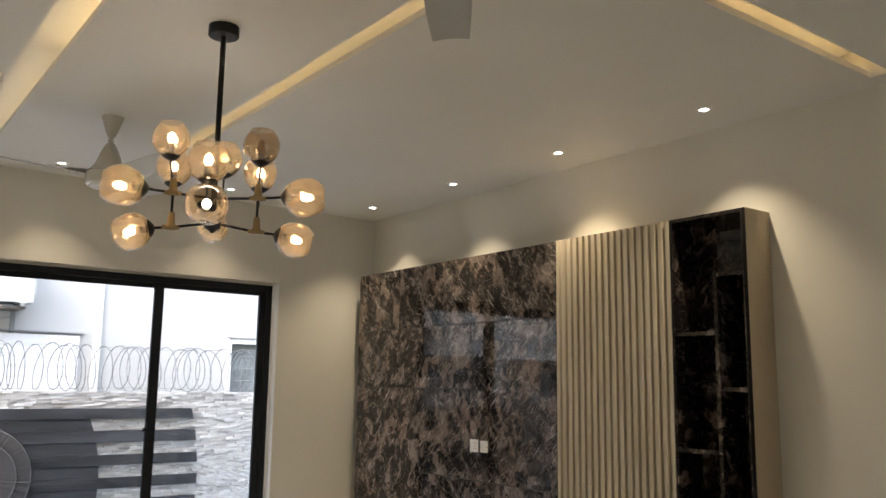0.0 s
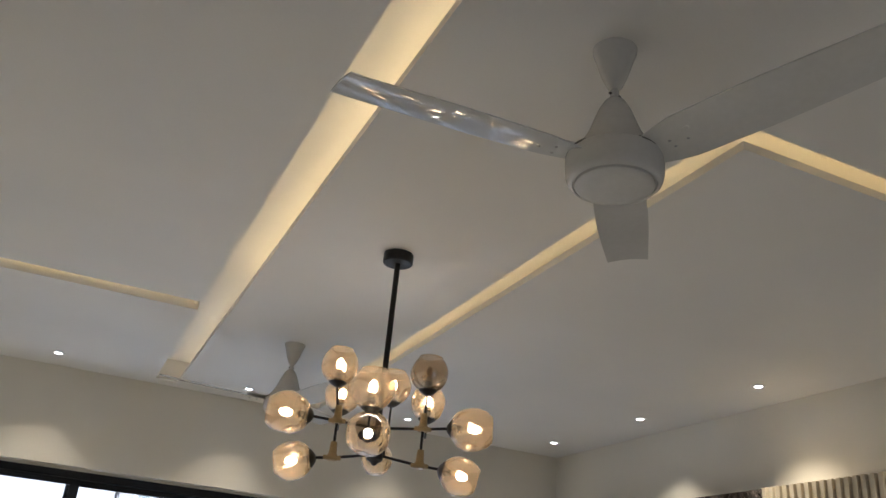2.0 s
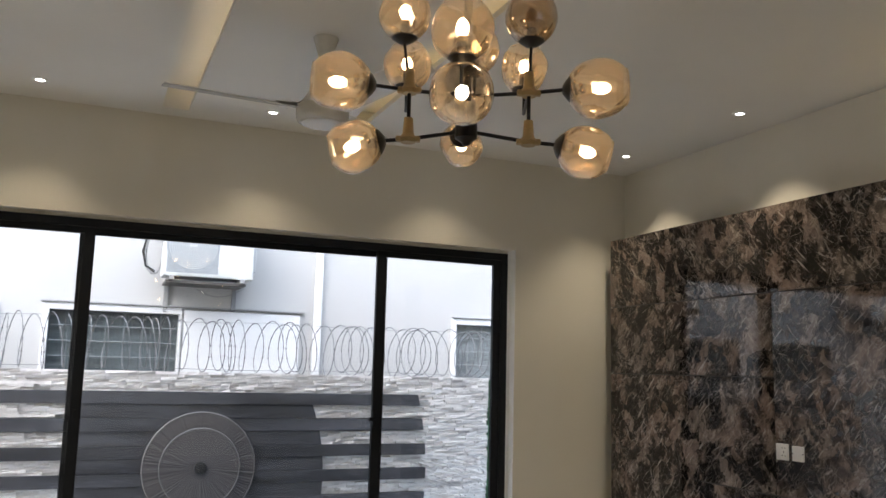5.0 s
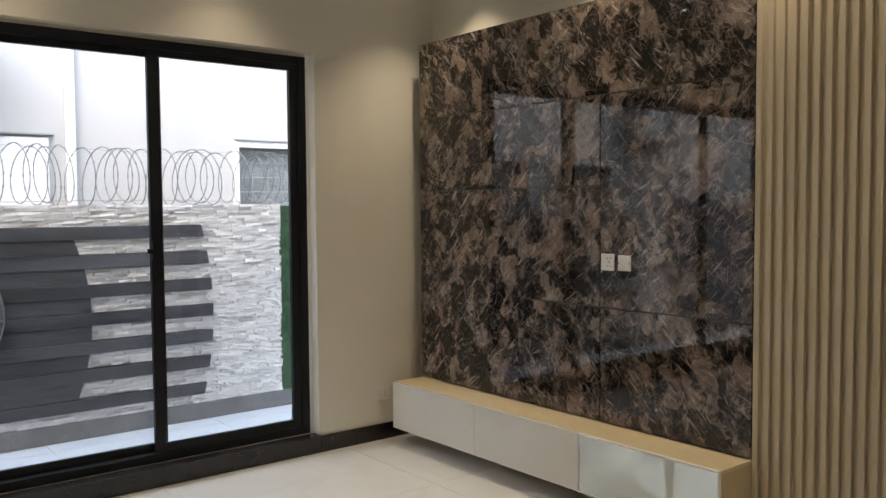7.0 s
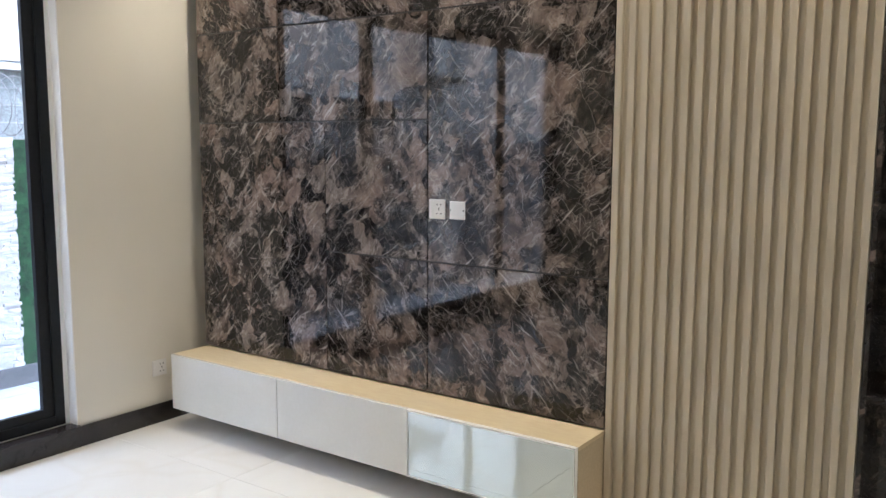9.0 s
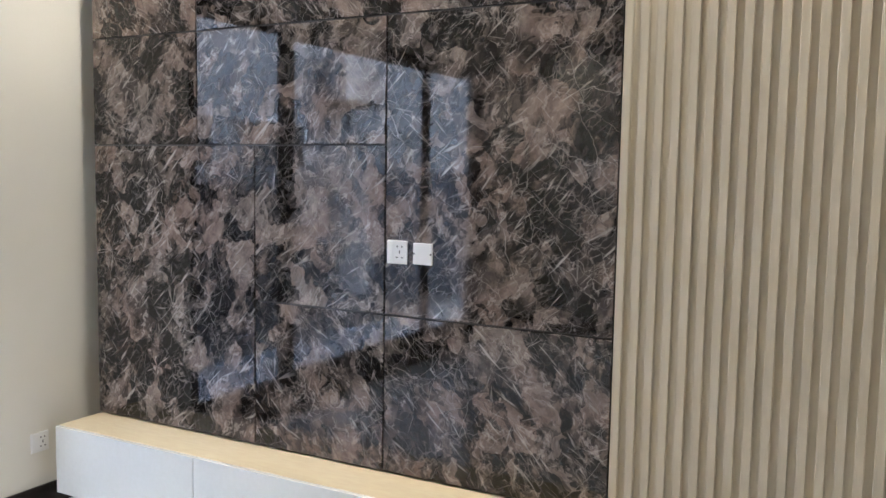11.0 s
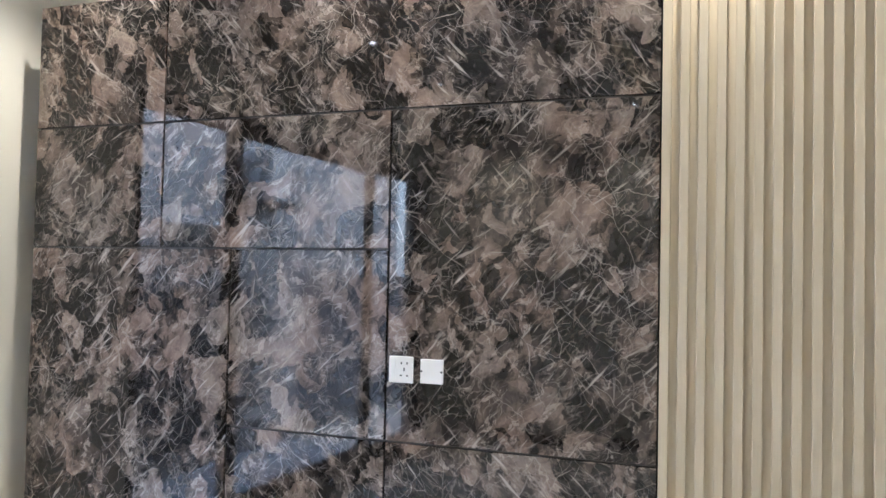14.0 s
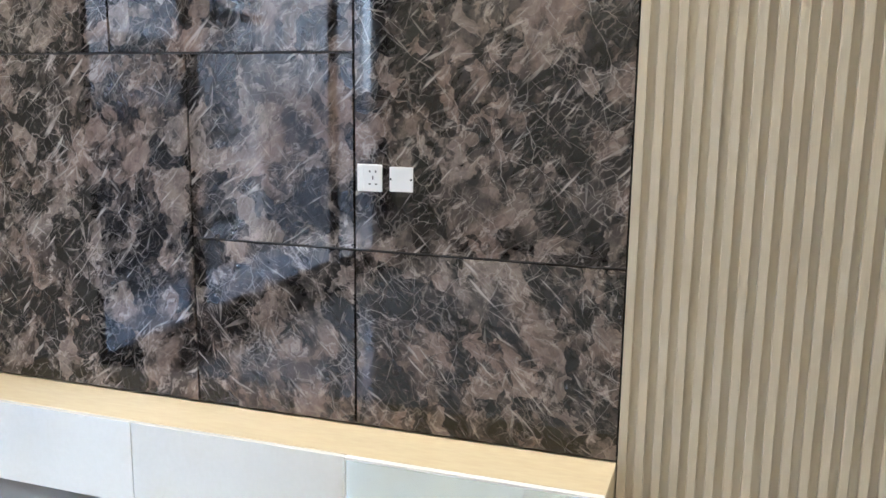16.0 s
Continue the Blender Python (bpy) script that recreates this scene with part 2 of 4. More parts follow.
def floor_stone(name):
    m, nt, b = nodes_of(name)
    v = coords(nt)
    c = ramp(nt, noise_of(nt, v, 2.2, 6, 0.6, 1.2), [(0.25, (0.73, 0.725, 0.705)), (0.55, (0.76, 0.76, 0.745)), (0.8, (0.78, 0.78, 0.77))])
    w = nt.nodes.new("ShaderNodeTexVoronoi")
    w.feature = 'DISTANCE_TO_EDGE'
    w.inputs["Scale"].default_value = 1.4
    wp = nt.nodes.new("ShaderNodeMix")
    wp.data_type = 'VECTOR'
    wp.inputs[0].default_value = 0.25
    nz = nt.nodes.new("ShaderNodeTexNoise")
    nz.inputs["Scale"].default_value = 2.0
    nt.links.new(v, nz.inputs["Vector"])
    nt.links.new(v, wp.inputs[4])
    nt.links.new(nz.outputs["Color"], wp.inputs[5])
    nt.links.new(wp.outputs[1], w.inputs["Vector"])
    vein = ramp(nt, w.outputs["Distance"], [(0.0, (0.14, 0.14, 0.14)), (0.03, (0, 0, 0))])
    c = mix(nt, vein, c, (0.60, 0.54, 0.45))
    nt.links.new(c, b.inputs["Base Color"])
    b.inputs["Roughness"].default_value = 0.05
    b.inputs["IOR"].default_value = 1.6
    return m


def split_stone(name):
    m, nt, b = nodes_of(name)
    v = coords(nt)
    isl = nt.nodes.new("ShaderNodeNewGeometry")
    info = nt.nodes.new("ShaderNodeObjectInfo")
    add = nt.nodes.new("ShaderNodeMath")
    add.operation = 'ADD'
    nt.links.new(isl.outputs["Random Per Island"], add.inputs[0])
    nt.links.new(info.outputs["Random"], add.inputs[1])
    fr = nt.nodes.new("ShaderNodeMath")
    fr.operation = 'FRACT'
    nt.links.new(add.outputs[0], fr.inputs[0])
    c = ramp(nt, fr.outputs[0], [(0, (0.58, 0.55, 0.53)), (0.3, (0.74, 0.71, 0.69)), (0.65, (0.82, 0.79, 0.77)), (1, (0.87, 0.85, 0.83))])
    n = noise_of(nt, v, 38, 6, 0.7)
    c = mix(nt, 0.28, c, ramp(nt, n, [(0.3, (0.3, 0.28, 0.27)), (0.65, (1, 1, 1))]), 'MULTIPLY')
    nt.links.new(c, b.inputs["Base Color"])
    b.inputs["Roughness"].default_value = 0.85
    bump(nt, b, n, 0.45, 0.004)
    return m


def wood_slice(name):
    m, nt, b = nodes_of(name)
    v = coords(nt)
    g = nt.nodes.new("ShaderNodeTexGradient")
    g.gradient_type = 'RADIAL'
    mp = nt.nodes.new("ShaderNodeMapping")
    nt.links.new(v, mp.inputs[0])
    nt.links.new(mp.outputs[0], g.inputs[0])
    mul = nt.nodes.new("ShaderNodeMath")
    mul.operation = 'MULTIPLY'
    mul.inputs[1].default_value = 150
    nt.links.new(g.outputs[1], mul.inputs[0])
    n1 = nt.nodes.new("ShaderNodeTexNoise")
    n1.noise_dimensions = '1D'
    n1.inputs["Scale"].default_value, n1.inputs["Detail"].default_value = 1.0, 3
    nt.links.new(mul.outputs[0], n1.inputs["W"])
    c = ramp(nt, n1.outputs[0], [(0.35, (0.040, 0.036, 0.036)), (0.52, (0.085, 0.076, 0.075)), (0.68, (0.15, 0.137, 0.135))])
    nt.links.new(c, b.inputs["Base Color"])
    b.inputs["Roughness"].default_value = 0.6
    bump(nt, b, n1.outputs[0], 0.5, 0.01)
    return m


M_WALL = plain("cream_wall_paint", (0.745, 0.71, 0.625), 0.42, vary=0.02, scale=1.2, grain=180, relief=0.05)
M_CEIL = plain("white_ceiling_paint", (0.78, 0.76, 0.72), 0.6, vary=0.02, scale=1.0, grain=160, relief=0.05)
M_FLOOR = floor_stone("polished_floor_stone")
M_GROUT = plain("floor_grout", (0.60, 0.57, 0.52), 0.8, vary=0.1)
M_GRANITE = plain("black_granite", (0.022, 0.018, 0.017), 0.16, vary=0.12, scale=12, grain=220, relief=0.03)
M_BLACKALU = plain("black_aluminium", (0.012, 0.014, 0.018), 0.45, vary=0.08, relief=0.03)
M_BLACKALU.node_tree.nodes["Principled BSDF"].inputs["Specular IOR Level"].default_value = 0.25
M_GLASS = sheer("window_glass", (0.97, 0.98, 0.98), 0.025, 0.6)
M_MARBLE = marble_dark("dark_marble")
M_MARBLEBACK = marble_dark("dark_marble_turned", lean=-1)
# sparser slab for the niche; the shade of the recess is darkened into its colour
M_NICHE = marble_dark("sparse_marble_niche_shade", 0.18, pale=0.15)
M_JOINT = plain("dark_joint", (0.008, 0.007, 0.0065), 0.85, vary=0.1)
M_JOINT.node_tree.nodes["Principled BSDF"].inputs["Specular IOR Level"].default_value = 0.1
M_BRONZE = plain("bronze_joint_filler", (0.034, 0.026, 0.021), 0.5, vary=0.1)
M_SLAT = plain("beige_slat", (0.555, 0.485, 0.358), 0.48, vary=0.022, scale=2.0, grain=35, relief=0.12, stretch=(6, 6, 0.35))
M_SIDE = plain("beige_board", (0.55, 0.45, 0.30), 0.45, vary=0.04, scale=2.0, grain=90, relief=0.05)
M_TOP = plain("cream_cabinet_top", (0.66, 0.55, 0.36), 0.33, vary=0.04, scale=2.5, grain=70, relief=0.04, stretch=(1, 0.2, 1))
M_DOOR = plain("pale_gloss_door", (0.70, 0.685, 0.635), 0.10, vary=0.02, scale=1.5, relief=0.02)
M_GLOSSDOOR = plain("lacquered_glass_door", (0.55, 0.60, 0.60), 0.02, vary=0.02, grain=5.0, relief=0.12)
M_GLOSSDOOR.node_tree.nodes["Principled BSDF"].inputs["Metallic"].default_value = 0.85
M_WHITE = plain("white_plastic", (0.80, 0.79, 0.77), 0.3, vary=0.02, relief=0.02)
M_HOLE = plain("socket_hole", (0.02, 0.02, 0.02), 0.6, vary=0.05)
M_FAN = plain("fan_white_enamel", (0.62, 0.61, 0.58), 0.22, vary=0.02, scale=5, relief=0.02)
M_FANFILM = plain("plastic_film_on_blade", (0.60, 0.61, 0.61), 0.07, vary=0.03, scale=9, grain=13, relief=0.4, stretch=(1, 0.35, 1))
M_FANFILM.node_tree.nodes["Principled BSDF"].inputs["Specular IOR Level"].default_value = 1.0
M_BLACK = plain("matt_black_metal", (0.014, 0.013, 0.013), 0.38, 0.3, vary=0.08, relief=0.03)
M_GOLD = plain("satin_gold_fitting", (0.42, 0.30, 0.14), 0.4, 0.35, vary=0.05, relief=0.03)
M_AMBER = sheer("amber_glass", (0.93, 0.845, 0.72), 0.22, 0.95, 0.085, 0.10)
M_BULB = glow("bulb_filament_glow", (1.0, 0.85, 0.62), 11)
M_BULBOFF = plain("unlit_bulb", (0.55, 0.38, 0.18), 0.2, vary=0.05)
M_SPOT = glow("downlight_glow", (1.0, 0.95, 0.86), 6)
M_LED = glow("led_strip_glow", (1.0, 0.73, 0.35), 1.9)
M_LEDAMBER = glow("led_strip_amber_glow", (1.0, 0.70, 0.30), 2.3)
M_LEDLONG = glow("led_strip_long_glow", (1.0, 0.74, 0.37), 3.0)
M_SLOTFILL = glow("far_slot_fill_glow", (1.0, 0.78, 0.46), 1.7)
M_STONE = split_stone("pale_split_stone")
M_MORTAR = plain("stone_wall_core", (0.40, 0.38, 0.36), 0.9, vary=0.15)
M_PLANK = plain("charcoal_plank", (0.070, 0.071, 0.080), 0.48, vary=0.2, scale=4, grain=26, relief=0.6, stretch=(0.3, 1, 3), random_each=0.35)
M_SLICE = wood_slice("radial_grain_disc")
M_RIM = plain("pale_disc_rim", (0.17, 0.16, 0.155), 0.6, vary=0.1)
M_TURF = plain("artificial_turf", (0.030, 0.085, 0.035), 0.9, vary=0.3, scale=14, grain=300, relief=1.0)
M_YARD = plain("pale_yard_tile", (0.60, 0.66, 0.73), 0.22, vary=0.05, scale=2, relief=0.05)
M_GREYPANEL = plain("grey_reflection_panel", (0.13, 0.135, 0.15), 0.8, vary=0.1, scale=2.0, relief=0.2)
M_SKIRT = plain("grey_stone_skirt", (0.17, 0.165, 0.165), 0.5, vary=0.12, scale=6)
M_PLASTER = plain("white_exterior_plaster", (0.51, 0.505, 0.495), 0.8, vary=0.03, scale=0.8, grain=50, relief=0.15)
M_PAINTW = plain("white_exterior_trim", (0.80, 0.80, 0.80), 0.5, vary=0.03)
M_DARKWIN = plain("dark_house_window", (0.10, 0.12, 0.125), 0.12, vary=0.2, scale=2.5, relief=0)
M_GRILLE = plain("window_grille_steel", (0.35, 0.36, 0.36), 0.4, 0.5)
M_WIRE = plain("galvanised_razor_wire", (0.20, 0.20, 0.205), 0.5, 0.5, vary=0.1)
M_PALEWIN = plain("pale_house_window", (0.26, 0.28, 0.285), 0.15, vary=0.15, scale=2.5, relief=0)
M_BARS = plain("dark_window_slat", (0.16, 0.18, 0.185), 0.5)
# lighter than the wall paint: daylight on the reveal is put into this colour
M_REVEAL = plain("daylit_window_reveal", (0.86, 0.86, 0.85), 0.22, vary=0.02, relief=0.02)
M_ACBOX = plain("ac_white_enamel", (0.60, 0.61, 0.60), 0.35, vary=0.02)
M_ACGRILLE = plain("ac_grey_grille", (0.33, 0.35, 0.36), 0.4, vary=0.05)
M_LEDGE = plain("pale_grey_ledge", (0.30, 0.30, 0.30), 0.6)
M_BRACKET = plain("dark_bracket_steel", (0.12, 0.11, 0.10), 0.5, 0.4)
M_CABLE = plain("black_cable", (0.03, 0.03, 0.03), 0.5)
M_EARTH = plain("pale_concrete_ground", (0.38, 0.37, 0.35), 0.9, vary=0.12)
M_STICKER = plain("pale_blue_sticker", (0.45, 0.58, 0.66), 0.5, vary=0.06)

# ---- mesh helpers ----
def box(bm, x0, x1, y0, y1, z0, z1, bevel=0.0):
    made = bmesh.ops.create_cube(bm, size=1.0, matrix=Matrix.LocRotScale(((x0 + x1) / 2, (y0 + y1) / 2, (z0 + z1) / 2), None, (x1 - x0, y1 - y0, z1 - z0)))
    if bevel:
        es = list({e for v in made["verts"] for e in v.link_edges})
        bmesh.ops.bevel(bm, geom=es, offset=bevel, segments=2, affect='EDGES', profile=0.6)
    return bm


def boxes(*dims, bevel=0.0):
    bm = bmesh.new()
    for d in dims:
        box(bm, *d, bevel=bevel)
    return bm


def lathe(profile, steps=24, m=Matrix(), bm=None, closed=False):
    """A turned body: (radius, height) pairs turned round z, then moved by m."""
    bm = bm or bmesh.new()
    rings = []
    for r, h in profile:
        if r < 1e-5:
            rings.append([bm.verts.new(m @ Vector((0, 0, h)))])
        else:
            rings.append([bm.verts.new(m @ Vector((r * math.cos(2 * math.pi * k / steps), r * math.sin(2 * math.pi * k / steps), h))) for k in range(steps)])
    pairs = list(zip(rings, rings[1:])) + ([(rings[-1], rings[0])] if closed else [])
    for a, b in pairs:
        for k in range(steps):
            j = (k + 1) % steps
            if len(a) == 1 and len(b) == 1:
                continue
            if len(a) == 1:
                bm.faces.new((a[0], b[k], b[j]))
            elif len(b) == 1:
                bm.faces.new((a[k], b[0], a[j]))
            else:
                bm.faces.new((a[k], b[k], b[j], a[j]))
    return bm


def rod(p, q, r, steps=10, bm=None, r2=None):
    """A straight round bar from p to q with closed ends."""
    p, q = Vector(p), Vector(q)
    d = q - p
    m = Matrix.Translation(p) @ d.to_track_quat('Z', 'Y').to_matrix().to_4x4()
    return lathe([(0, 0), (r, 0), (r if r2 is None else r2, d.length), (0, d.length)], steps, m, bm)


def finish(name, bm, material, smooth=False):
    bmesh.ops.recalc_face_normals(bm, faces=bm.faces)
    me = bpy.data.meshes.new(name)
    bm.to_mesh(me)
    bm.free()
    me.materials.append(material)
    if smooth:
        for p in me.polygons:
            p.use_smooth = True
        me.set_sharp_from_angle(angle=radians(40))
    return me


def part(name, bm, material, parent=None, label="", smooth=False):
    ob = new(name, finish(name, bm, material, smooth))
    if parent:
        ob.parent = parent
    return tagged(ob, label)


def thing(name, label, category, group="", kind="", at=(0, 0, 0)):
    ob = new(name)
    ob.location = at
    ob.empty_display_size = 0.1
    return tagged(ob, label, category, group, kind)


def structure(name, bm, material, label, category):
    return tagged(part(name, bm, material), label, category, kind="structure")


# ---- plan ----
XW, XE, YS, YN = -1.40, 4.14, -1.60, 6.60     # room faces
CZ, TOPZ = 3.12, 3.27                          # board ceiling and the slab over it
PX = 3.92                                      # face of the media wall
WX0, WX1, WZ0, WZ1 = -0.58, 3.185, 0.115, 2.455  # sliding window

# ---- room shell ----
structure("wall_north", boxes((WX1 + 0.03, XE + 0.2, YN, YN + 0.23, -0.1, 3.3), (XW - 0.2, WX0 - 0.03, YN, YN + 0.23, -0.1, 3.3), (WX0 - 0.03, WX1 + 0.03, YN, YN + 0.23, WZ1 + 0.02, 3.3), (WX0, WX1, YN + 0.02, YN + 0.061, -0.1, WZ0 - 0.03), (WX0, WX1, YN + 0.061, YN + 0.23, -0.1, WZ0 - 0.0005), (WX1, WX1 + 0.03, YN + 0.075, YN + 0.23, -0.1, WZ1 + 0.02), (WX0 - 0.03, WX0, YN + 0.075, YN + 0.23, -0.1, WZ1 + 0.02), (WX0, WX1, YN + 0.075, YN + 0.23, WZ1, WZ1 + 0.02)), M_WALL, "cream painted wall with a wide window opening", "wall")
structure("wall_east", boxes((XE, XE + 0.2, YS - 0.2, YN, -0.1, 3.3)), M_WALL, "cream painted wall behind the media unit", "wall")
structure("wall_west", boxes((XW - 0.2, XW, YS - 0.2, YN, -0.1, 3.3)), M_WALL, "plain cream painted wall", "wall")
# the doorway and hall are added, out of view, to hold the fill lamp
structure("wall_south", boxes((XW, 0.05, YS - 0.2, YS, -0.1, 3.3), (2.75, XE, YS - 0.2, YS, -0.1, 3.3), (0.05, 2.75, YS - 0.2, YS, 2.45, 3.3)), M_WALL, "plain cream painted wall with an added doorway for the fill lamp", "wall")
structure("wall_hall", boxes((XW, XE, YS - 2.2, YS - 2.0, -0.1, 3.3), (XW - 0.2, XW, YS - 2.2, YS - 0.2, -0.1, 3.3), (XE, XE + 0.2, YS - 2.2, YS - 0.2, -0.1, 3.3)), M_WALL, "plain cream painted walls of an added unseen hall", "wall")
structure("floor_hall", boxes((XW, XE, YS - 2.0, YS - 0.2, -0.12, 0.0)), M_FLOOR, "polished off-white stone floor of an added unseen hall", "floor")
structure("ceiling_added_hall", boxes((XW - 0.2, XE + 0.2, YS - 2.2, YS - 0.2, 3.22, 3.3)), M_CEIL, "plain white ceiling of an added unseen hall", "ceiling")

L0, L1, R0, R1 = 0.770, 0.925, 1.855, 1.965    # slots along the room
A0, A1, B0, B1 = 4.61, 4.75, 1.95, 2.05        # cross slots
YE = 6.44
bt = CZ + 0.03
structure("ceiling", boxes((XW, L0, YS, A0, CZ, bt), (XW, L0, A1, YE, CZ, bt), (L1, R0, YS, YE, CZ, bt), (R0, XE, YS, B0, CZ, bt), (R1, XE, B1, YE, CZ, bt), (4.02, XE, B0, B1, CZ, bt), (XW, XE, YE, YN, CZ, bt),
    (L0 - 0.01, L0, YS, A0, bt, TOPZ), (L0 - 0.01, L0, A1, YE, bt, TOPZ), (R0 - 0.01, R0, B0, YE, bt, TOPZ), (R0, 4.02, B0 - 0.01, B0, bt, TOPZ), (XW, L0, A0 - 0.01, A0, bt, TOPZ),
    (L0, L1 + 0.2, YE, YE + 0.01, bt, TOPZ), (R0, R1 + 0.2, YE, YE + 0.01, bt, TOPZ), (4.02, 4.03, B0, B1 + 0.2, bt, TOPZ),
    (L1 + 0.16, L1 + 0.17, YS, YE, bt, TOPZ), (R1 + 0.16, R1 + 0.17, B1 + 0.16, YE, bt, TOPZ), (R1 + 0.16, 4.02, B1 + 0.16, B1 + 0.17, bt, TOPZ), (XW, L0, A1 + 0.16, A1 + 0.17, bt, TOPZ),
    (XW - 0.2, XE + 0.2, YS - 0.2, YN + 0.23, TOPZ, TOPZ + 0.08)), M_CEIL, "white gypsum board ceiling with long recessed light slots", "ceiling")

# skirting
structure("baseboard", boxes((WX1 + 0.036, XE, YN - 0.014, YN - 0.0005, 0.0, 0.105), (XW, WX0 - 0.036, YN - 0.014, YN - 0.0005, 0.0, 0.105), bevel=0.002), M_GRANITE, "polished black stone skirting", "baseboard")
structure("baseboard", boxes((XE - 0.014, XE - 0.0005, YS, YN - 0.015, 0.0, 0.1), (XW + 0.0005, XW + 0.014, YS, YN - 0.015, 0.0, 0.1), bevel=0.002), M_GRANITE, "polished black stone skirting", "baseboard")
structure("window_sill", boxes((WX0 - 0.034, WX1 + 0.034, YN - 0.03, YN + 0.06, 0.088, 0.112), (WX0 - 0.034, WX1 + 0.034, YN - 0.016, YN + 0.018, 0.0, 0.087), bevel=0.003), M_GRANITE, "polished black stone sill and kerb under the window", "window sill")

# cove strips lie on the boards, out of sight behind the lip
for dims in ((R1 + 0.03, R1 + 0.042, B1 + 0.05, YE - 0.1), (XW + 0.1, L0 - 0.005, A1 + 0.03, A1 + 0.042)):
    tagged(part("led_strip", boxes((*dims, bt, bt + 0.006)), M_LED), "warm yellow LED strip hidden in the ceiling slot", "light strip", "cove strips")
tagged(part("led_strip", boxes((L1 + 0.045, L1 + 0.057, YS + 0.1, A0 - 0.15, bt, bt + 0.006)), M_LEDLONG), "bright warm LED strip hidden in the long ceiling slot", "light strip", "cove strips")
tagged(part("led_strip", boxes((R1 + 0.1, 3.98, B1 + 0.03, B1 + 0.042, bt, bt + 0.006)), M_LEDAMBER), "amber LED strip hidden in the ceiling slot", "light strip", "cove strips")
# added glow that stands in for window light on the slot's far end
tagged(part("led_strip", boxes((L1 + 0.03, L1 + 0.042, A0, YE - 0.05, bt, bt + 0.006)), M_SLOTFILL), "dim warm glow strip added to brighten the far end of the slot", "light strip", "cove strips")

# ---- downlights ----
def downlight(x, y, power):
    d = thing("downlight", "small round white recessed ceiling downlight, lit", "downlight", "ceiling downlights", at=(x, y, CZ))
    part("trim", lathe([(0.0225, -0.001), (0.027, -0.006), (0.039, -0.005), (0.043, -0.0005), (0.0225, -0.0005)], 24, closed=True), M_WHITE, d, smooth=True)
    part("lens", lathe([(0, -0.0035), (0.022, -0.003), (0.022, -0.001), (0, -0.001)], 20), M_SPOT, d, "glowing lens", smooth=True)
    lamp = bpy.data.lights.new("downlight_beam", 'SPOT')
    lamp.energy, lamp.spot_size, lamp.spot_blend, lamp.shadow_soft_size, lamp.color = power, radians(96), 1.0, 0.02, (1.0, 0.83, 0.57)
    o = new("downlight_beam", lamp)
    o.parent = d
    o.location = (0, 0, -0.03)
    return d


for y in (6.10, 5.00, 3.91, 2.82):
    downlight(3.80, y, SPOT_POWER)
for x in (2.60, 1.385, 0.13):
    downlight(x, 6.24, 0.45 * SPOT_POWER)
for x, y in ((-1.06, 6.05), (-1.06, 4.85), (-1.06, 3.80), (-1.06, 2.75)):
    downlight(x, y, SPOT_POWER)

# ---- media wall ----
media = thing("marble_media_wall", "dark brown polished marble panelling with fine dark joints", "wall panel", at=(PX, 5.27, 0.105))


def part_world(name, bm, material, parent, label="", smooth=False):
    """A part whose mesh is given in world places, under a thing that stands elsewhere without turn."""
    o = part(name, bm, material, parent, label, smooth)
    o.matrix_parent_inverse = Matrix.Translation(-Vector(parent.matrix_world.translation if parent.matrix_world.translation.length else parent.location))
    return o


PY0, PY1, PZ0, PZ1 = 4.062, 6.470, 0.41, 2.585
part_world("carcass", boxes((PX + 0.016, XE - 0.001, PY0 + 0.001, PY1 - 0.012, 0.42, PZ1 - 0.004)), M_JOINT, media)
g = 0.0036
V1, V2, V3, H1, H2, H3 = 5.852, 5.545, 4.930, 2.097, 1.632, 1.007
for y0, y1, z0, z1 in ((V1, PY1, H1, PZ1), (PY0, V1, H1, PZ1), (V1, PY1, H2, H1), (V3, V1, H2, H1), (V2, PY1, PZ0, H2), (V3, V2, H3, H2), (V3, V2, PZ0, H3), (PY0, V3, H3, H1), (PY0, V3, PZ0, H3)):
    part_world("marble_slab", boxes((PX, PX + 0.016, y0 + g, y1 - g, z0 + g, z1 - g), bevel=0.0012), M_MARBLEBACK if z0 == H1 or z1 == H3 else M_MARBLE, media)
for y0, y1, z in ((PY0, PY1, H1), (V3, PY1, H2), (PY0, V2, H3)):
    part_world("joint_strip", boxes((PX + 0.006, PX + 0.0158, y0 + 0.003, y1 - 0.013, z - 0.0028, z + 0.0028)), M_BRONZE, media, "bronze joint filler")
for y, z0, z1 in ((V1, H2, PZ1), (V2, PZ0, H2), (V3, PZ0, H1)):
    part_world("joint_strip", boxes((PX + 0.007, PX + 0.0157, y - 0.0033, y + 0.0033, z0 + 0.004, z1 - 0.004)), M_JOINT, media, "black joint filler")

# fluted panel
SY0, SY1 = 3.166, 4.0612
flute = thing("slatted_panel", "beige fluted vertical slat panel beside dark marble", "slat panel", at=(PX, 3.61, 0.1))
part_world("backing", boxes((PX + 0.021, XE - 0.001, SY0, SY1, 0.1, 2.583)), M_SLAT, flute)
NS = SLATS
pitch = (SY1 - SY0) / (NS - 0.47)
slat_bm = bmesh.new()
outline = [(0.025, -0.275), (0.0025, -0.262), (0.0, -0.232), (0.0, 0.232), (0.0025, 0.262), (0.025, 0.275)]
lo = [slat_bm.verts.new((x, q * pitch, 0.1)) for x, q in outline]
hi = [slat_bm.verts.new((x, q * pitch, 2.585)) for x, q in outline]
for k in range(len(outline)):
    j = (k + 1) % len(outline)
    slat_bm.faces.new((lo[k], lo[j], hi[j], hi[k]))
slat_bm.faces.new(lo)
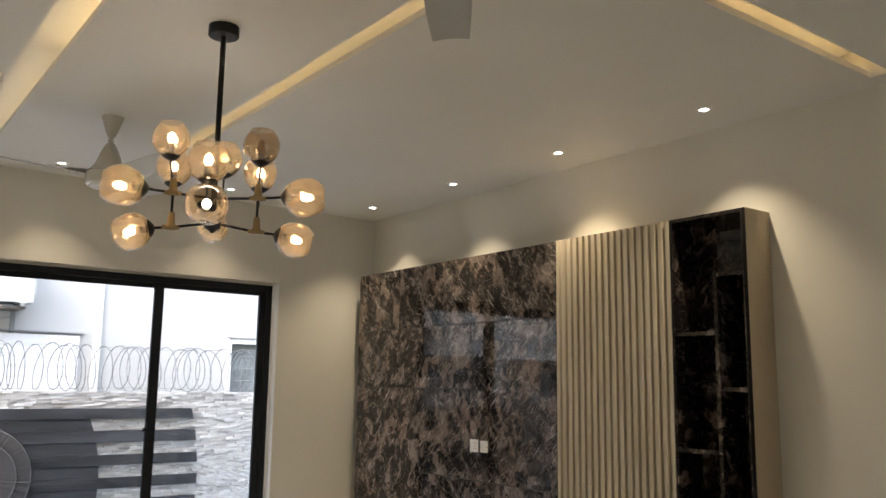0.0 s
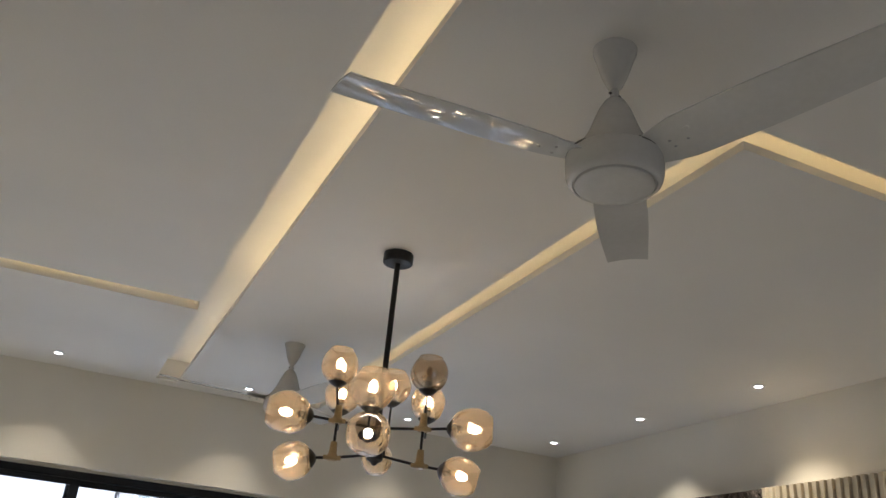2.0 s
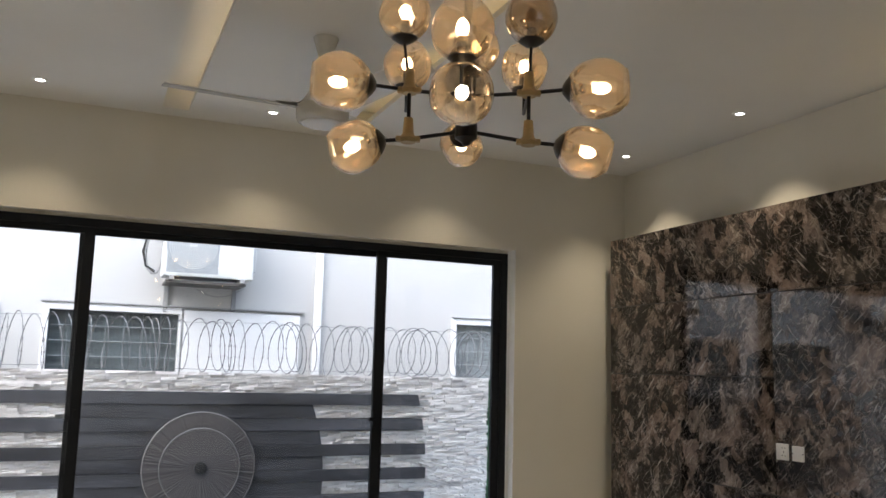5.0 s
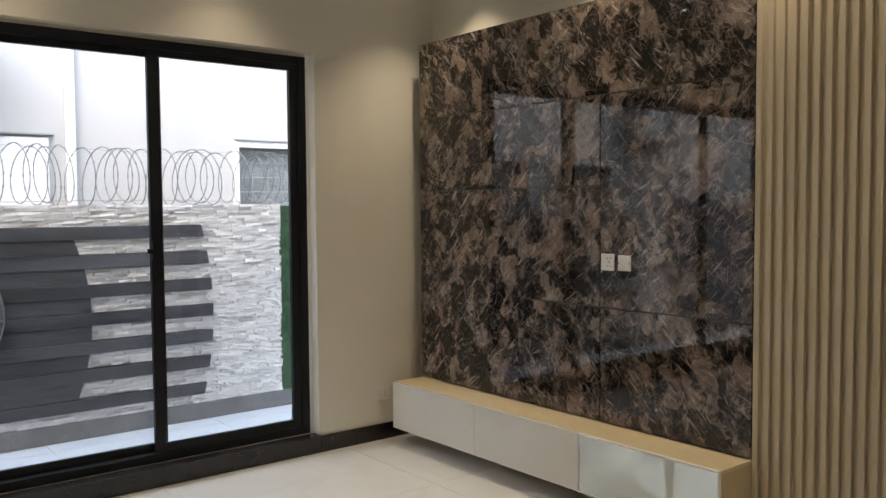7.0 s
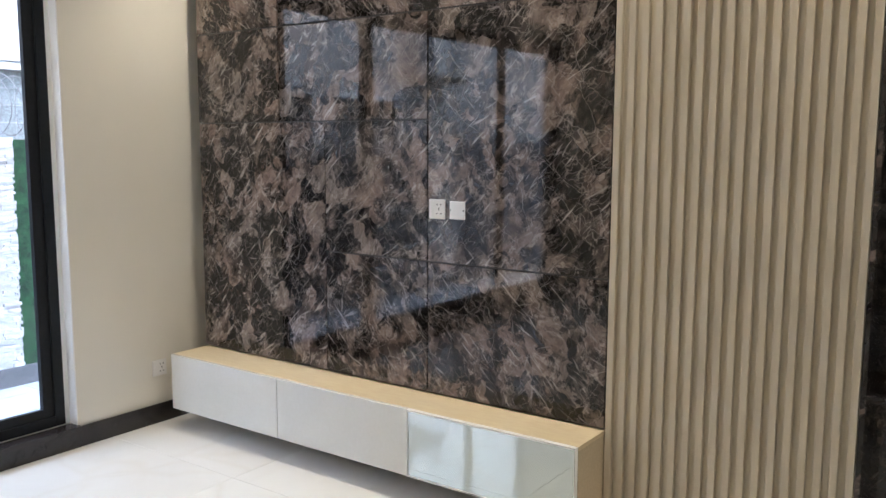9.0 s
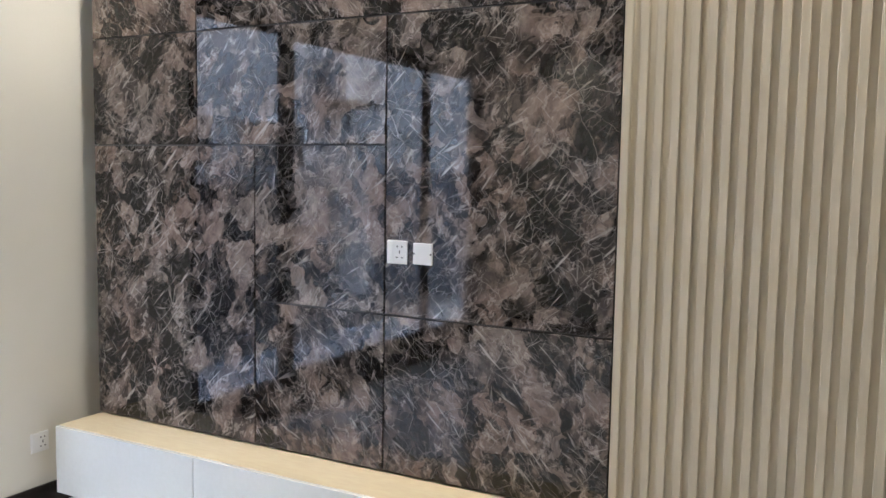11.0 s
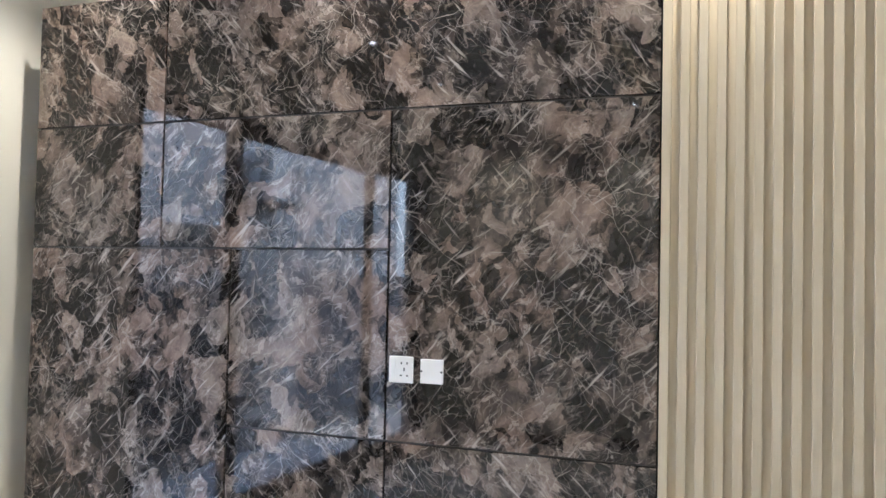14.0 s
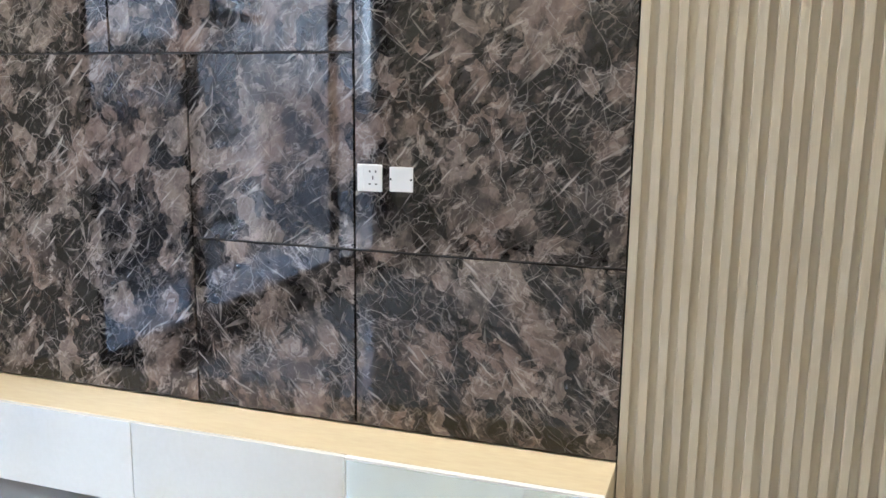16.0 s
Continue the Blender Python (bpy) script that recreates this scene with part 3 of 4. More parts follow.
slat_bm.faces.new(hi)
slat_mesh = finish("slat", slat_bm, M_SLAT)
for k in range(NS):
    o = new("slat", slat_mesh)
    o.parent = flute
    o.location = Vector((PX, SY1 - (k + 0.272) * pitch, 0)) - Vector(flute.location)

# open niche shelves, with the recess shade put into their marble colour
NY0, NY1 = 2.682, 3.164
niche = thing("display_niche", "tall dark marble display niche with staggered shelves and a beige side", "shelving unit", at=(PX, 2.92, 0.1))
part_world("side_panel", boxes((PX, XE - 0.001, NY0, NY0 + 0.018, 0.1, PZ1), bevel=0.001), M_SIDE, niche, "beige outer side board")
part_world("edge_strip", boxes((PX - 0.0025, PX - 0.0003, NY0 + 0.001, NY0 + 0.02, 0.1, PZ1)), M_JOINT, niche, "thin dark front edge")
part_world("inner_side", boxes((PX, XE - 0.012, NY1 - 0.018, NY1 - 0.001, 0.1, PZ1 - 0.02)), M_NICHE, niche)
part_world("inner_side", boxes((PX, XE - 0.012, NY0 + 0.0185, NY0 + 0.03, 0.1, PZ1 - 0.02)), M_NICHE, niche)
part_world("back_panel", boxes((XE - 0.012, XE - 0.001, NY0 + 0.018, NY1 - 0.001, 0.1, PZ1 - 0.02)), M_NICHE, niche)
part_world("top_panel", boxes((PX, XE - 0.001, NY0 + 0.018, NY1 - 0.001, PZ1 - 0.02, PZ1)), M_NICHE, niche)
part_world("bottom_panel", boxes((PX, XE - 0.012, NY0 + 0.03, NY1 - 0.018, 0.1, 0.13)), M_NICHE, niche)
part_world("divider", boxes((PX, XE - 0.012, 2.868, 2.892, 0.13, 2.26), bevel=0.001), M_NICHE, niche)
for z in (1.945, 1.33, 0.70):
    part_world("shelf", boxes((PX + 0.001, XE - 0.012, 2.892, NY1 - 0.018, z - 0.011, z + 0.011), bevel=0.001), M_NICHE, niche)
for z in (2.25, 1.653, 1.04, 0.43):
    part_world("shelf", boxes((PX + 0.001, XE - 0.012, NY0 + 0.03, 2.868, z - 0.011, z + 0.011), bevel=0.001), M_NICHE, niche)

# floating cabinet
CX, CY0, CY1, CB, CT = 3.68, 4.065, 6.462, 0.107, 0.405
cab = thing("tv_cabinet", "long low floating cream cabinet under the marble panels", "cabinet", at=(CX, 5.26, CB))
part_world("body", boxes((CX + 0.021, XE - 0.001, CY0, CY1, CB, CT - 0.018)), M_SIDE, cab)
part_world("top", boxes((CX + 0.0195, PX + 0.015, CY0 - 0.001, CY1, CT - 0.0178, CT), bevel=0.0012), M_TOP, cab, "warm cream top board")
D1, D2 = 5.655, 4.862
for y0, y1 in ((D1, CY1), (D2, D1)):
    part_world("door", boxes((CX, CX + 0.019, y0 + 0.0015, y1 - 0.0015, CB, CT - 0.001), bevel=0.0018), M_DOOR, cab, "pale glossy flap door")
part_world("glass_door", boxes((CX + 0.001, CX + 0.019, CY0 + 0.006, D2 - 0.006, CB + 0.006, CT - 0.009), bevel=0.001), M_GLOSSDOOR, cab, "mirror-like lacquered glass flap door")
part_world("door_frame", boxes((CX - 0.003, CX + 0.019, CY0 + 0.0005, D2 - 0.0015, CT - 0.0085, CT - 0.001), (CX - 0.003, CX + 0.019, CY0 + 0.0005, D2 - 0.0015, CB, CB + 0.0055), (CX - 0.003, CX + 0.019, D2 - 0.0055, D2 - 0.0015, CB + 0.006, CT - 0.009), (CX - 0.003, CX + 0.019, CY0 + 0.0005, CY0 + 0.0055, CB + 0.006, CT - 0.009)), M_WHITE, cab, "thin white metal frame")

# ---- sockets ----
def plate(name, label, category, y, z, w, h, x=PX):
    t = thing(name, label, category, at=(x, y, z))
    part("plate", boxes((-0.009, -0.0002, -w / 2, w / 2, -h / 2, h / 2), bevel=0.003), M_WHITE, t)
    return t


def socket_holes(t, dx=0.0):
    for dy, dz, a, b in ((0.009, 0.021, 0.0022, 0.0035), (-0.011, 0.021, 0.0022, 0.0035), (-0.001, 0.001, 0.002, 0.006), (0.010, -0.019, 0.0034, 0.0022), (-0.012, -0.019, 0.0034, 0.0022)):
        part("pin_hole", boxes((-0.0098, -0.0085, dx + dy - a, dx + dy + a, dz - b, dz + b)), M_HOLE, t, "dark pin hole")


s1 = plate("wall_socket", "white switched wall socket set in the marble", "socket", 4.874, 1.243, 0.084, 0.086)
socket_holes(s1, -0.011)
part("rocker", boxes((-0.0115, -0.0088, 0.018, 0.039, -0.038, 0.038), bevel=0.001), M_WHITE, s1, "white rocker switch")
s2 = plate("blank_plate", "white blank cover plate beside the socket", "cover plate", 4.767, 1.242, 0.078, 0.078)
for dy in (-0.034, 0.034):
    part("screw", rod((-0.0098, dy, 0), (-0.0085, dy, 0), 0.0035), M_HOLE, s2, "dark screw")
s3 = plate("wall_socket", "white wall socket above the black skirting", "socket", 0, 0, 0.088, 0.088)
socket_holes(s3, -0.012)
part("rocker", boxes((-0.0115, -0.0088, 0.018, 0.040, -0.038, 0.038), bevel=0.001), M_WHITE, s3)
s3.matrix_world = pose(3.70, YN, 0.305, 0, 0, 90)

# ---- sliding window ----
win = thing("window_1", "wide black aluminium sliding window with clear glass", "window", kind="structure", at=(1.3, YN + 0.06, WZ0))
Y0, Y1 = YN + 0.06, YN + 0.16
FW = 0.05


def bars(x0, x1, z0, z1, w, y0, y1, parent, names=("stile", "stile", "rail", "rail")):
    for n, d in zip(names, ((x0, x0 + w, y0, y1, z0, z1), (x1 - w, x1, y0, y1, z0, z1), (x0 + w, x1 - w, y0, y1, z0, z0 + w), (x0 + w, x1 - w, y0, y1, z1 - w, z1))):
        part_world(n, boxes(d, bevel=0.003), M_BLACKALU, parent)


bars(WX0, WX1, WZ0, WZ1, FW, Y0, Y1, win, ("jamb", "jamb", "threshold", "head"))
iz0, iz1 = WZ0 + FW - 0.004, WZ1 - FW + 0.004
for x0, x1, y0 in ((2.215, WX1 - FW + 0.004, Y0 + 0.012), (0.385, 2.30, Y0 + 0.052), (WX0 + FW - 0.004, 0.47, Y0 + 0.012)):
    s = tagged(part_world("sash", boxes((x0, x0 + 0.06, y0, y0 + 0.03, iz0, iz1), (x1 - 0.06, x1, y0, y0 + 0.03, iz0, iz1), bevel=0.002), M_BLACKALU, win))
    r = part("rail", boxes((x0 + 0.06, x1 - 0.06, y0 + 0.001, y0 + 0.029, iz0, iz0 + 0.05), (x0 + 0.06, x1 - 0.06, y0 + 0.001, y0 + 0.029, iz1 - 0.042, iz1)), M_BLACKALU, s)
    pane = part("pane", boxes((x0 + 0.058, x1 - 0.058, y0 + 0.012, y0 + 0.017, iz0 + 0.045, iz1 - 0.04)), M_GLASS, s, "clear glass pane")
    pane.visible_shadow = False
for x in (2.232, 0.44):
    part_world("latch", boxes((x - 0.014, x + 0.012, Y0 - 0.002, Y0 + 0.012, 1.25, 1.35), (x - 0.045, x - 0.008, Y0 - 0.018, Y0 - 0.003, 1.285, 1.312), bevel=0.002), M_BLACKALU, win, "black latch")
st = thing("paper_sticker", "small pale blue paper label stuck on the window glass", "sticker", at=(1.36, Y0 + 0.0625, 0.52))
for k, (h0, h1) in enumerate(((0.0, 0.035), (0.045, 0.062), (0.07, 0.09), (0.10, 0.118))):
    part("strip", boxes((-0.03, 0.03, -0.0006, 0.0, h0, h1)), M_STICKER, st)

# ---- ceiling fans ----
def fan(x, y, turn):
    f = thing("ceiling_fan", "white three-blade ceiling fan at rest, plastic film on a blade", "ceiling fan", "ceiling fans", at=(x, y, CZ))
    part("canopy", lathe([(0, 0), (0.058, 0), (0.057, -0.010), (0.051, -0.026), (0.034, -0.082), (0.021, -0.112), (0.0135, -0.124), (0, -0.124)], 28), M_FAN, f, smooth=True)
    part("down_rod", rod((0, 0, -0.09), (0, 0, -0.17), 0.011), M_FAN, f, smooth=True)
    part("bolt", rod((-0.017, 0, -0.138), (0.017, 0, -0.138), 0.003, 8), M_HOLE, f, "dark clevis bolt")
    part("motor_bell", lathe([(0, -0.150), (0.015, -0.150), (0.027, -0.163), (0.041, -0.188), (0.053, -0.220), (0.064, -0.252), (0.078, -0.280), (0.096, -0.306), (0.109, -0.322), (0, -0.322)], 32), M_FAN, f, smooth=True)
    part("motor_drum", lathe([(0, -0.323), (0.109, -0.323), (0.119, -0.329), (0.121, -0.338), (0.119, -0.380), (0.115, -0.394), (0.108, -0.401), (0.102, -0.4025), (0.1005, -0.398), (0, -0.398)], 40), M_FAN, f, smooth=True)
    part("bottom_cap", lathe([(0, -0.4115), (0.07, -0.411), (0.090, -0.4095), (0.096, -0.406), (0.097, -0.3985), (0, -0.3985)], 40), M_FAN, f, smooth=True)
    for k in range(3):
        bm = bmesh.new()
        rings = []
        for i in range(9):
            a = radians(turn + 120 * k - 24 + 6 * i)
            rings.append([bm.verts.new((q * math.cos(a), q * math.sin(a), z)) for q, z in ((0.100, -0.3315), (0.1202, -0.3315), (0.1185, -0.3245), (0.100, -0.3140))])
        for p, q in zip(rings, rings[1:]):
            for c in range(4):
                bm.faces.new((p[c], p[(c + 1) % 4], q[(c + 1) % 4], q[c]))
        bm.faces.new(rings[0])
        bm.faces.new(rings[-1])
        part("blade_slot", bm, M_HOLE, f, "dark slot at the blade root")
    for k in range(3):
        bm = bmesh.new()
        rows, n = [], 14
        for i in range(n + 1):
            s = i / n
            r = 0.100 + 0.606 * s
            w = 0.066 + 0.018 * math.sin(min(1, s * 1.6) * math.pi / 2) - 0.021 * s
            if s < 0.12:
                w *= 0.72 + 0.28 * s / 0.12
            tip = 0.03 * max(0, s - 0.9) / 0.1
            tilt = -radians(14 - 4 * s)
            cols = []
            for c in range(7):
                q = (c - 3) / 3
                cy = q * w
                cz = -0.006 * (q * q) + 0.003 + 0.046 * s
                cols.append(Vector((r - tip * (q + 1) / 2, cy * math.cos(tilt), cy * math.sin(tilt) + cz)))
            rows.append(cols)
        top = [[bm.verts.new(p) for p in row] for row in rows]
        bot = [[bm.verts.new(p - Vector((0, 0, 0.0035))) for p in row] for row in rows]
        for i in range(n):
            for c in range(6):
                bm.faces.new((top[i][c], top[i + 1][c], top[i + 1][c + 1], top[i][c + 1]))
                bm.faces.new((bot[i][c], bot[i][c + 1], bot[i + 1][c + 1], bot[i + 1][c]))
            bm.faces.new((top[i][0], bot[i][0], bot[i + 1][0], top[i + 1][0]))
            bm.faces.new((top[i][6], top[i + 1][6], bot[i + 1][6], bot[i][6]))
        for c in range(6):
            bm.faces.new((top[0][c], top[0][c + 1], bot[0][c + 1], bot[0][c]))
            bm.faces.new((top[n][c], bot[n][c], bot[n][c + 1], top[n][c + 1]))
        b = part("blade", bm, M_FANFILM if k == 0 else M_FAN, f, "blade still wrapped in clear film" if k == 0 else "", smooth=True)
        b.matrix_local = pose(0, 0, -0.334, 0, 0, turn + 120 * k)
        br = part("blade_arm", boxes((0.085, 0.21, -0.022, 0.022, 0.010, 0.014), bevel=0.0015), M_FAN, b)
        for sx, sy in ((0.16, -0.014), (0.16, 0.014), (0.20, 0.0)):
            part("screw", lathe([(0, -0.0105), (0.004, -0.009), (0.0045, -0.0076), (0, -0.0076)], 8, Matrix.Translation((sx, sy, 0))), M_GRILLE, b)
    return f


fan(1.357, 1.865, 171)
fan(1.37, 4.99, 171)

# ---- chandelier ----
ch = thing("chandelier", "black and gold branching chandelier with amber glass globes, lit", "chandelier", at=(1.383, 3.436, CZ))
ch.rotation_euler = (0, 0, radians(CH_TURN))
part("canopy", lathe([(0, 0), (0.062, 0), (0.063, -0.005), (0.063, -0.040), (0.059, -0.044), (0, -0.044)], 36), M_BLACK, ch, smooth=True)
part("stem", rod((0, 0, -0.04), (0, 0, -0.80), 0.0115, 14), M_BLACK, ch, smooth=True)
part("hub", lathe([(0, -0.78), (0.020, -0.78), (0.031, -0.80), (0.031, -0.856), (0.025, -0.860), (0.012, -0.868), (0.008, -0.876), (0, -0.878)], 24), M_BLACK, ch, smooth=True)


def globe(centre, way, lit=True, r=0.074):
    """An amber glass globe on a black cup; way points from the cup to the mouth."""
    c, w = Vector(centre), Vector(way).normalized()
    m = Matrix.Translation(c) @ w.to_track_quat('Z', 'Y').to_matrix().to_4x4()
    prof = []
    for i in range(15):
        a = radians(158 - i * (158 - 38) / 14)
        prof.append((r * 1.02 * math.sin(a), r * 1.08 * math.cos(a)))
    lip = prof[-1]
    prof += [(lip[0] + 0.0018, lip[1] + 0.0022), (lip[0] - 0.0012, lip[1] + 0.004)]
    inner = [(rr - 0.0022 if rr > 0.004 else rr, h) for rr, h in reversed(prof[:-2])]
    bm = lathe(prof + inner, 32, m, closed=True)
    phase = (c.x * 37 + c.y * 53 + c.z * 71) % 6.28
    for v in bm.verts:
        p = m.inverted() @ v.co
        a = math.atan2(p.y, p.x)
        k = 1 + 0.022 * math.sin(3 * a + phase + 30 * p.z) + 0.015 * math.sin(2 * a - phase + 18 * p.z)
        for j in range(4):
            turn, rise = phase + 1.65 * j, -0.35 + 0.5 * ((j + 1) % 3)
            d = Vector((math.cos(turn), math.sin(turn), rise)).normalized()
            over = p.dot(d) / r - 0.90
            if over > 0:
                k -= 0.75 * over
        v.co = m @ Vector((p.x * k, p.y * k, p.z))
    gl = part("globe", bm, M_AMBER, ch, "amber glass globe with an open mouth", smooth=True)
    part("cup", lathe([(0, -r * 1.20), (0.012, -r * 1.20), (0.026, -r * 1.08), (0.0365, -r * 0.97), (0.0365, -r * 0.88), (0.016, -r * 0.84), (0.014, -r * 0.45), (0, -r * 0.45)], 24, m), M_BLACK, ch, smooth=True)
    part("lamp_collar", lathe([(0, -r * 0.46), (0.0145, -r * 0.46), (0.0145, -r * 0.30), (0.011, -r * 0.24), (0, -r * 0.24)], 18, m), M_GOLD, gl, "brass lamp collar", smooth=True)
    part("bulb", lathe([(0, -r * 0.24), (0.009, -r * 0.22), (0.0160, -r * 0.04), (0.0165, r * 0.10), (0.013, r * 0.26), (0.006, r * 0.36), (0, r * 0.39)], 18, m), M_BULB if lit else M_BULBOFF, gl, "glowing candle bulb" if lit else "unlit bulb", smooth=True)
    return c - w * r * 1.15


def arm(p, q, r=0.0055):
    part("arm", rod(p, q, r, 10), M_BLACK, ch, smooth=True)


def joint(p, side):
    """A gold fitting: a tapered upright with a flared foot."""
    p = Vector(p)
    part("gold_joint", lathe([(0, -0.020), (0.020, -0.020), (0.025, -0.008), (0.016, 0.006), (0.0125, 0.050), (0, 0.050)], 18, Matrix.Translation(p)), M_GOLD, ch, "satin gold tapered fitting", smooth=True)
    part("gold_joint", boxes((p.x - 0.034, p.x + 0.034, p.y - 0.011, p.y + 0.011, p.z - 0.018, p.z - 0.002), bevel=0.005), M_GOLD, ch, smooth=True)


Z = lambda z: z - CZ
for sgn in (-1, 1):
    jx = 0.172 if sgn > 0 else -0.160
    low, up = (jx, 0, Z(2.268)), (jx, 0.0, Z(2.408))
    joint(low, sgn)
    joint(up, sgn)
    arm((0, 0, Z(2.285)), (low[0], 0, low[2] - 0.01))
    arm((low[0], 0, low[2]), (up[0], 0, up[2]))
    cup = globe((0.330 if sgn > 0 else -0.308, 0, Z(2.234)), (sgn, 0, -0.22))
    arm((low[0], 0, low[2] - 0.01), cup)
    cup = globe((0.364 if sgn > 0 else -0.352, -0.02, Z(2.410)), (sgn, -0.05, 0.05), r=0.084)
    arm((up[0], 0, up[2] - 0.01), cup)
    arm((0, 0, Z(2.385)), (up[0], 0, up[2] - 0.01))
    cup = globe((sgn * 0.178, 0, Z(2.620)), (0, 0, 1), lit=(sgn < 0))
    arm((up[0], 0, up[2]), cup, 0.0045)
    cup = globe((sgn * 0.182, 0.26, Z(2.565)), (0, 0.05, 1))
    arm((sgn * 0.182, 0.26, Z(2.42)), cup, 0.0045)
    arm((up[0], 0, up[2] - 0.01), (sgn * 0.182, 0.26, Z(2.42)))
cup = globe((-0.018, -0.24, Z(2.312)), (0.10, -1, 0.07), r=0.080)
arm((0, -0.02, Z(2.37)), cup)
cup = globe((-0.020, -0.24, Z(2.478)), (0, 0, 1), r=0.078)
arm((-0.020, -0.24, Z(2.33)), cup, 0.0045)
arm((0, -0.01, Z(2.34)), (-0.020, -0.24, Z(2.335)))
cup = globe((0.028, 0.25, Z(2.62)), (0, 0, 1))
arm((0.028, 0.25, Z(2.40)), cup, 0.0045)
arm((0, 0.01, Z(2.40)), (0.028, 0.25, Z(2.405)))
cup = globe((-0.008, 0.25, Z(2.312)), (0, 1, -0.2), r=0.066)
arm((0, 0.02, Z(2.30)), cup)

# reveal strips beside the window, whitened in colour for the daylight that falls there
structure("window_reveal", boxes((WX1 + 0.0245, WX1 + 0.0297, YN - 0.0015, YN + 0.0645, 0.1125, WZ1 + 0.0195), (WX1 + 0.001, WX1 + 0.0297, YN + 0.065, YN + 0.0745, 0.1155, WZ1 + 0.0195)), M_REVEAL, "window reveal, whitened for the daylight on it", "reveal")

# ---- outside: yard, stone wall, neighbouring house ----
GZ = -0.10
structure("ground", boxes((-400, 400, YN + 0.23, 400, GZ - 0.6, GZ - 0.02)), M_EARTH, "bare pale concrete ground", "ground")
yard = structure("pavement", boxes((-4, 8, YN + 0.23, 8.25, GZ - 0.02, GZ - 0.004)), M_GROUT, "pale tiled side yard", "pavement")
SY, ST = 8.26, 1.562
stone_wall = structure("boundary_wall", boxes((-4, 8, SY + 0.02, SY + 0.22, GZ, ST - 0.01)), M_MORTAR, "boundary wall clad in pale split stone", "wall")
structure("trim", boxes((-4, 8, SY - 0.014, SY + 0.019, GZ, 0.03), bevel=0.003), M_SKIRT, "grey stone skirting of the boundary wall", "trim")

def turf_panel(x, x0, x1, tuft0, tuft1, seed):
    """A mat of artificial grass on the boundary wall, with loose blades where it comes into view."""
    turf = thing("turf_panel", "green artificial turf fixed on the boundary wall", "artificial turf", at=(x, SY, 0.03))
    tb = boxes((x0, x1, -0.004, 0.018, 0.0, ST - 0.045))
    rng = random.Random(seed)
    for k in range(2600):
        p = Vector((rng.uniform(tuft0, tuft1), -0.003, rng.uniform(0.0, ST - 0.04)))
        a, l = rng.uniform(0, 6.28), rng.uniform(0.012, 0.022)
        side = Vector((0.002 * math.cos(a), 0, 0.002 * math.sin(a)))
        tb.faces.new([tb.verts.new(p + side), tb.verts.new(p - side), tb.verts.new(p + Vector((0.008 * math.cos(a + 1), -l, 0.008 * math.sin(a + 1))))])
    part("mat", tb, M_TURF, turf)


turf_panel(4.9, -1.078, 2.5, -1.08, 0.3, 5)
# added beyond direct view, to darken what the marble reflects of the wall
structure("yard_reflection_wall", boxes((-4, -1.14, SY - 0.012, SY + 0.019, 0.031, ST - 0.012)), M_GREYPANEL, "plain grey stretch added on the boundary wall to darken the marble's reflection", "wall")

# dark plank motif with a round disc
mo = thing("plank_motif", "charcoal plank feature on the stone wall with a round disc", "wall feature", at=(1.345, SY, 0.1))
MC = 1.345
bands = [(1.313, 1.407), (1.108, 1.205), (0.903, 0.996), (0.702, 0.797), (0.503, 0.594), (0.303, 0.396), (0.102, 0.190)]
for k, (z0, z1) in enumerate(bands):
    zc = (z0 + z1) / 2 - 0.75
    reach = 1.885 - 0.20 * zc * zc
    bm = boxes((-reach, reach, -0.034, 0.018, z0 - 0.1, z1 - 0.1), bevel=0.003)
    for v in bm.verts:
        if abs(v.co.x) > 1:
            v.co.x -= math.copysign(1, v.co.x) * 2 * 0.20 * zc * (v.co.z + 0.1 - (z0 + z1) / 2)
    part("plank", bm, M_PLANK, mo)
    if k < 6:
        lo_z, hi_z = bands[k + 1][1], z0
        zc = (lo_z + hi_z) / 2 - 0.75
        w = 0.985 - 0.34 * zc * zc
        bm = boxes((-w, w, -0.026, 0.018, lo_z - 0.1 + 0.001, hi_z - 0.1 - 0.001), bevel=0.003)
        for v in bm.verts:
            v.co.x -= math.copysign(1, v.co.x) * 0.68 * zc * (v.co.z + 0.1 - (lo_z + hi_z) / 2)
        part("plank", bm, M_PLANK, mo)
dm = pose(0, -0.035, 0.735, 90, 0, 0)
disc = part("disc", lathe([(0, 0.0), (0.42, 0.0), (0.425, 0.012), (0.415, 0.03), (0.30, 0.036), (0, 0.036)], 64), M_SLICE, mo, "grey disc with radial grain", smooth=True)
disc.matrix_local = dm
ring = part("inner_disc", lathe([(0, 0.036), (0.295, 0.036), (0.302, 0.045), (0.292, 0.062), (0.05, 0.075), (0, 0.075)], 64), M_SLICE, mo, smooth=True)
ring.matrix_local = dm
for r in (0.418, 0.298):
    zz = 0.026 if r > 0.4 else 0.058
    o = part("rim", lathe([(r - 0.006, zz), (r, zz + 0.006), (r + 0.006, zz), (r, zz - 0.006)], 64, closed=True), M_RIM, mo, "pale worn rim", smooth=True)
    o.matrix_local = dm
o = part("boss", lathe([(0, 0.07), (0.05, 0.07), (0.045, 0.09), (0.02, 0.10), (0, 0.10)], 24), M_HOLE, mo, "dark centre boss", smooth=True)
o.matrix_local = dm

# razor wire
wire = thing("razor_wire", "coiled galvanised razor wire along the wall top", "razor wire", at=(0, SY + 0.12, ST + 0.21))


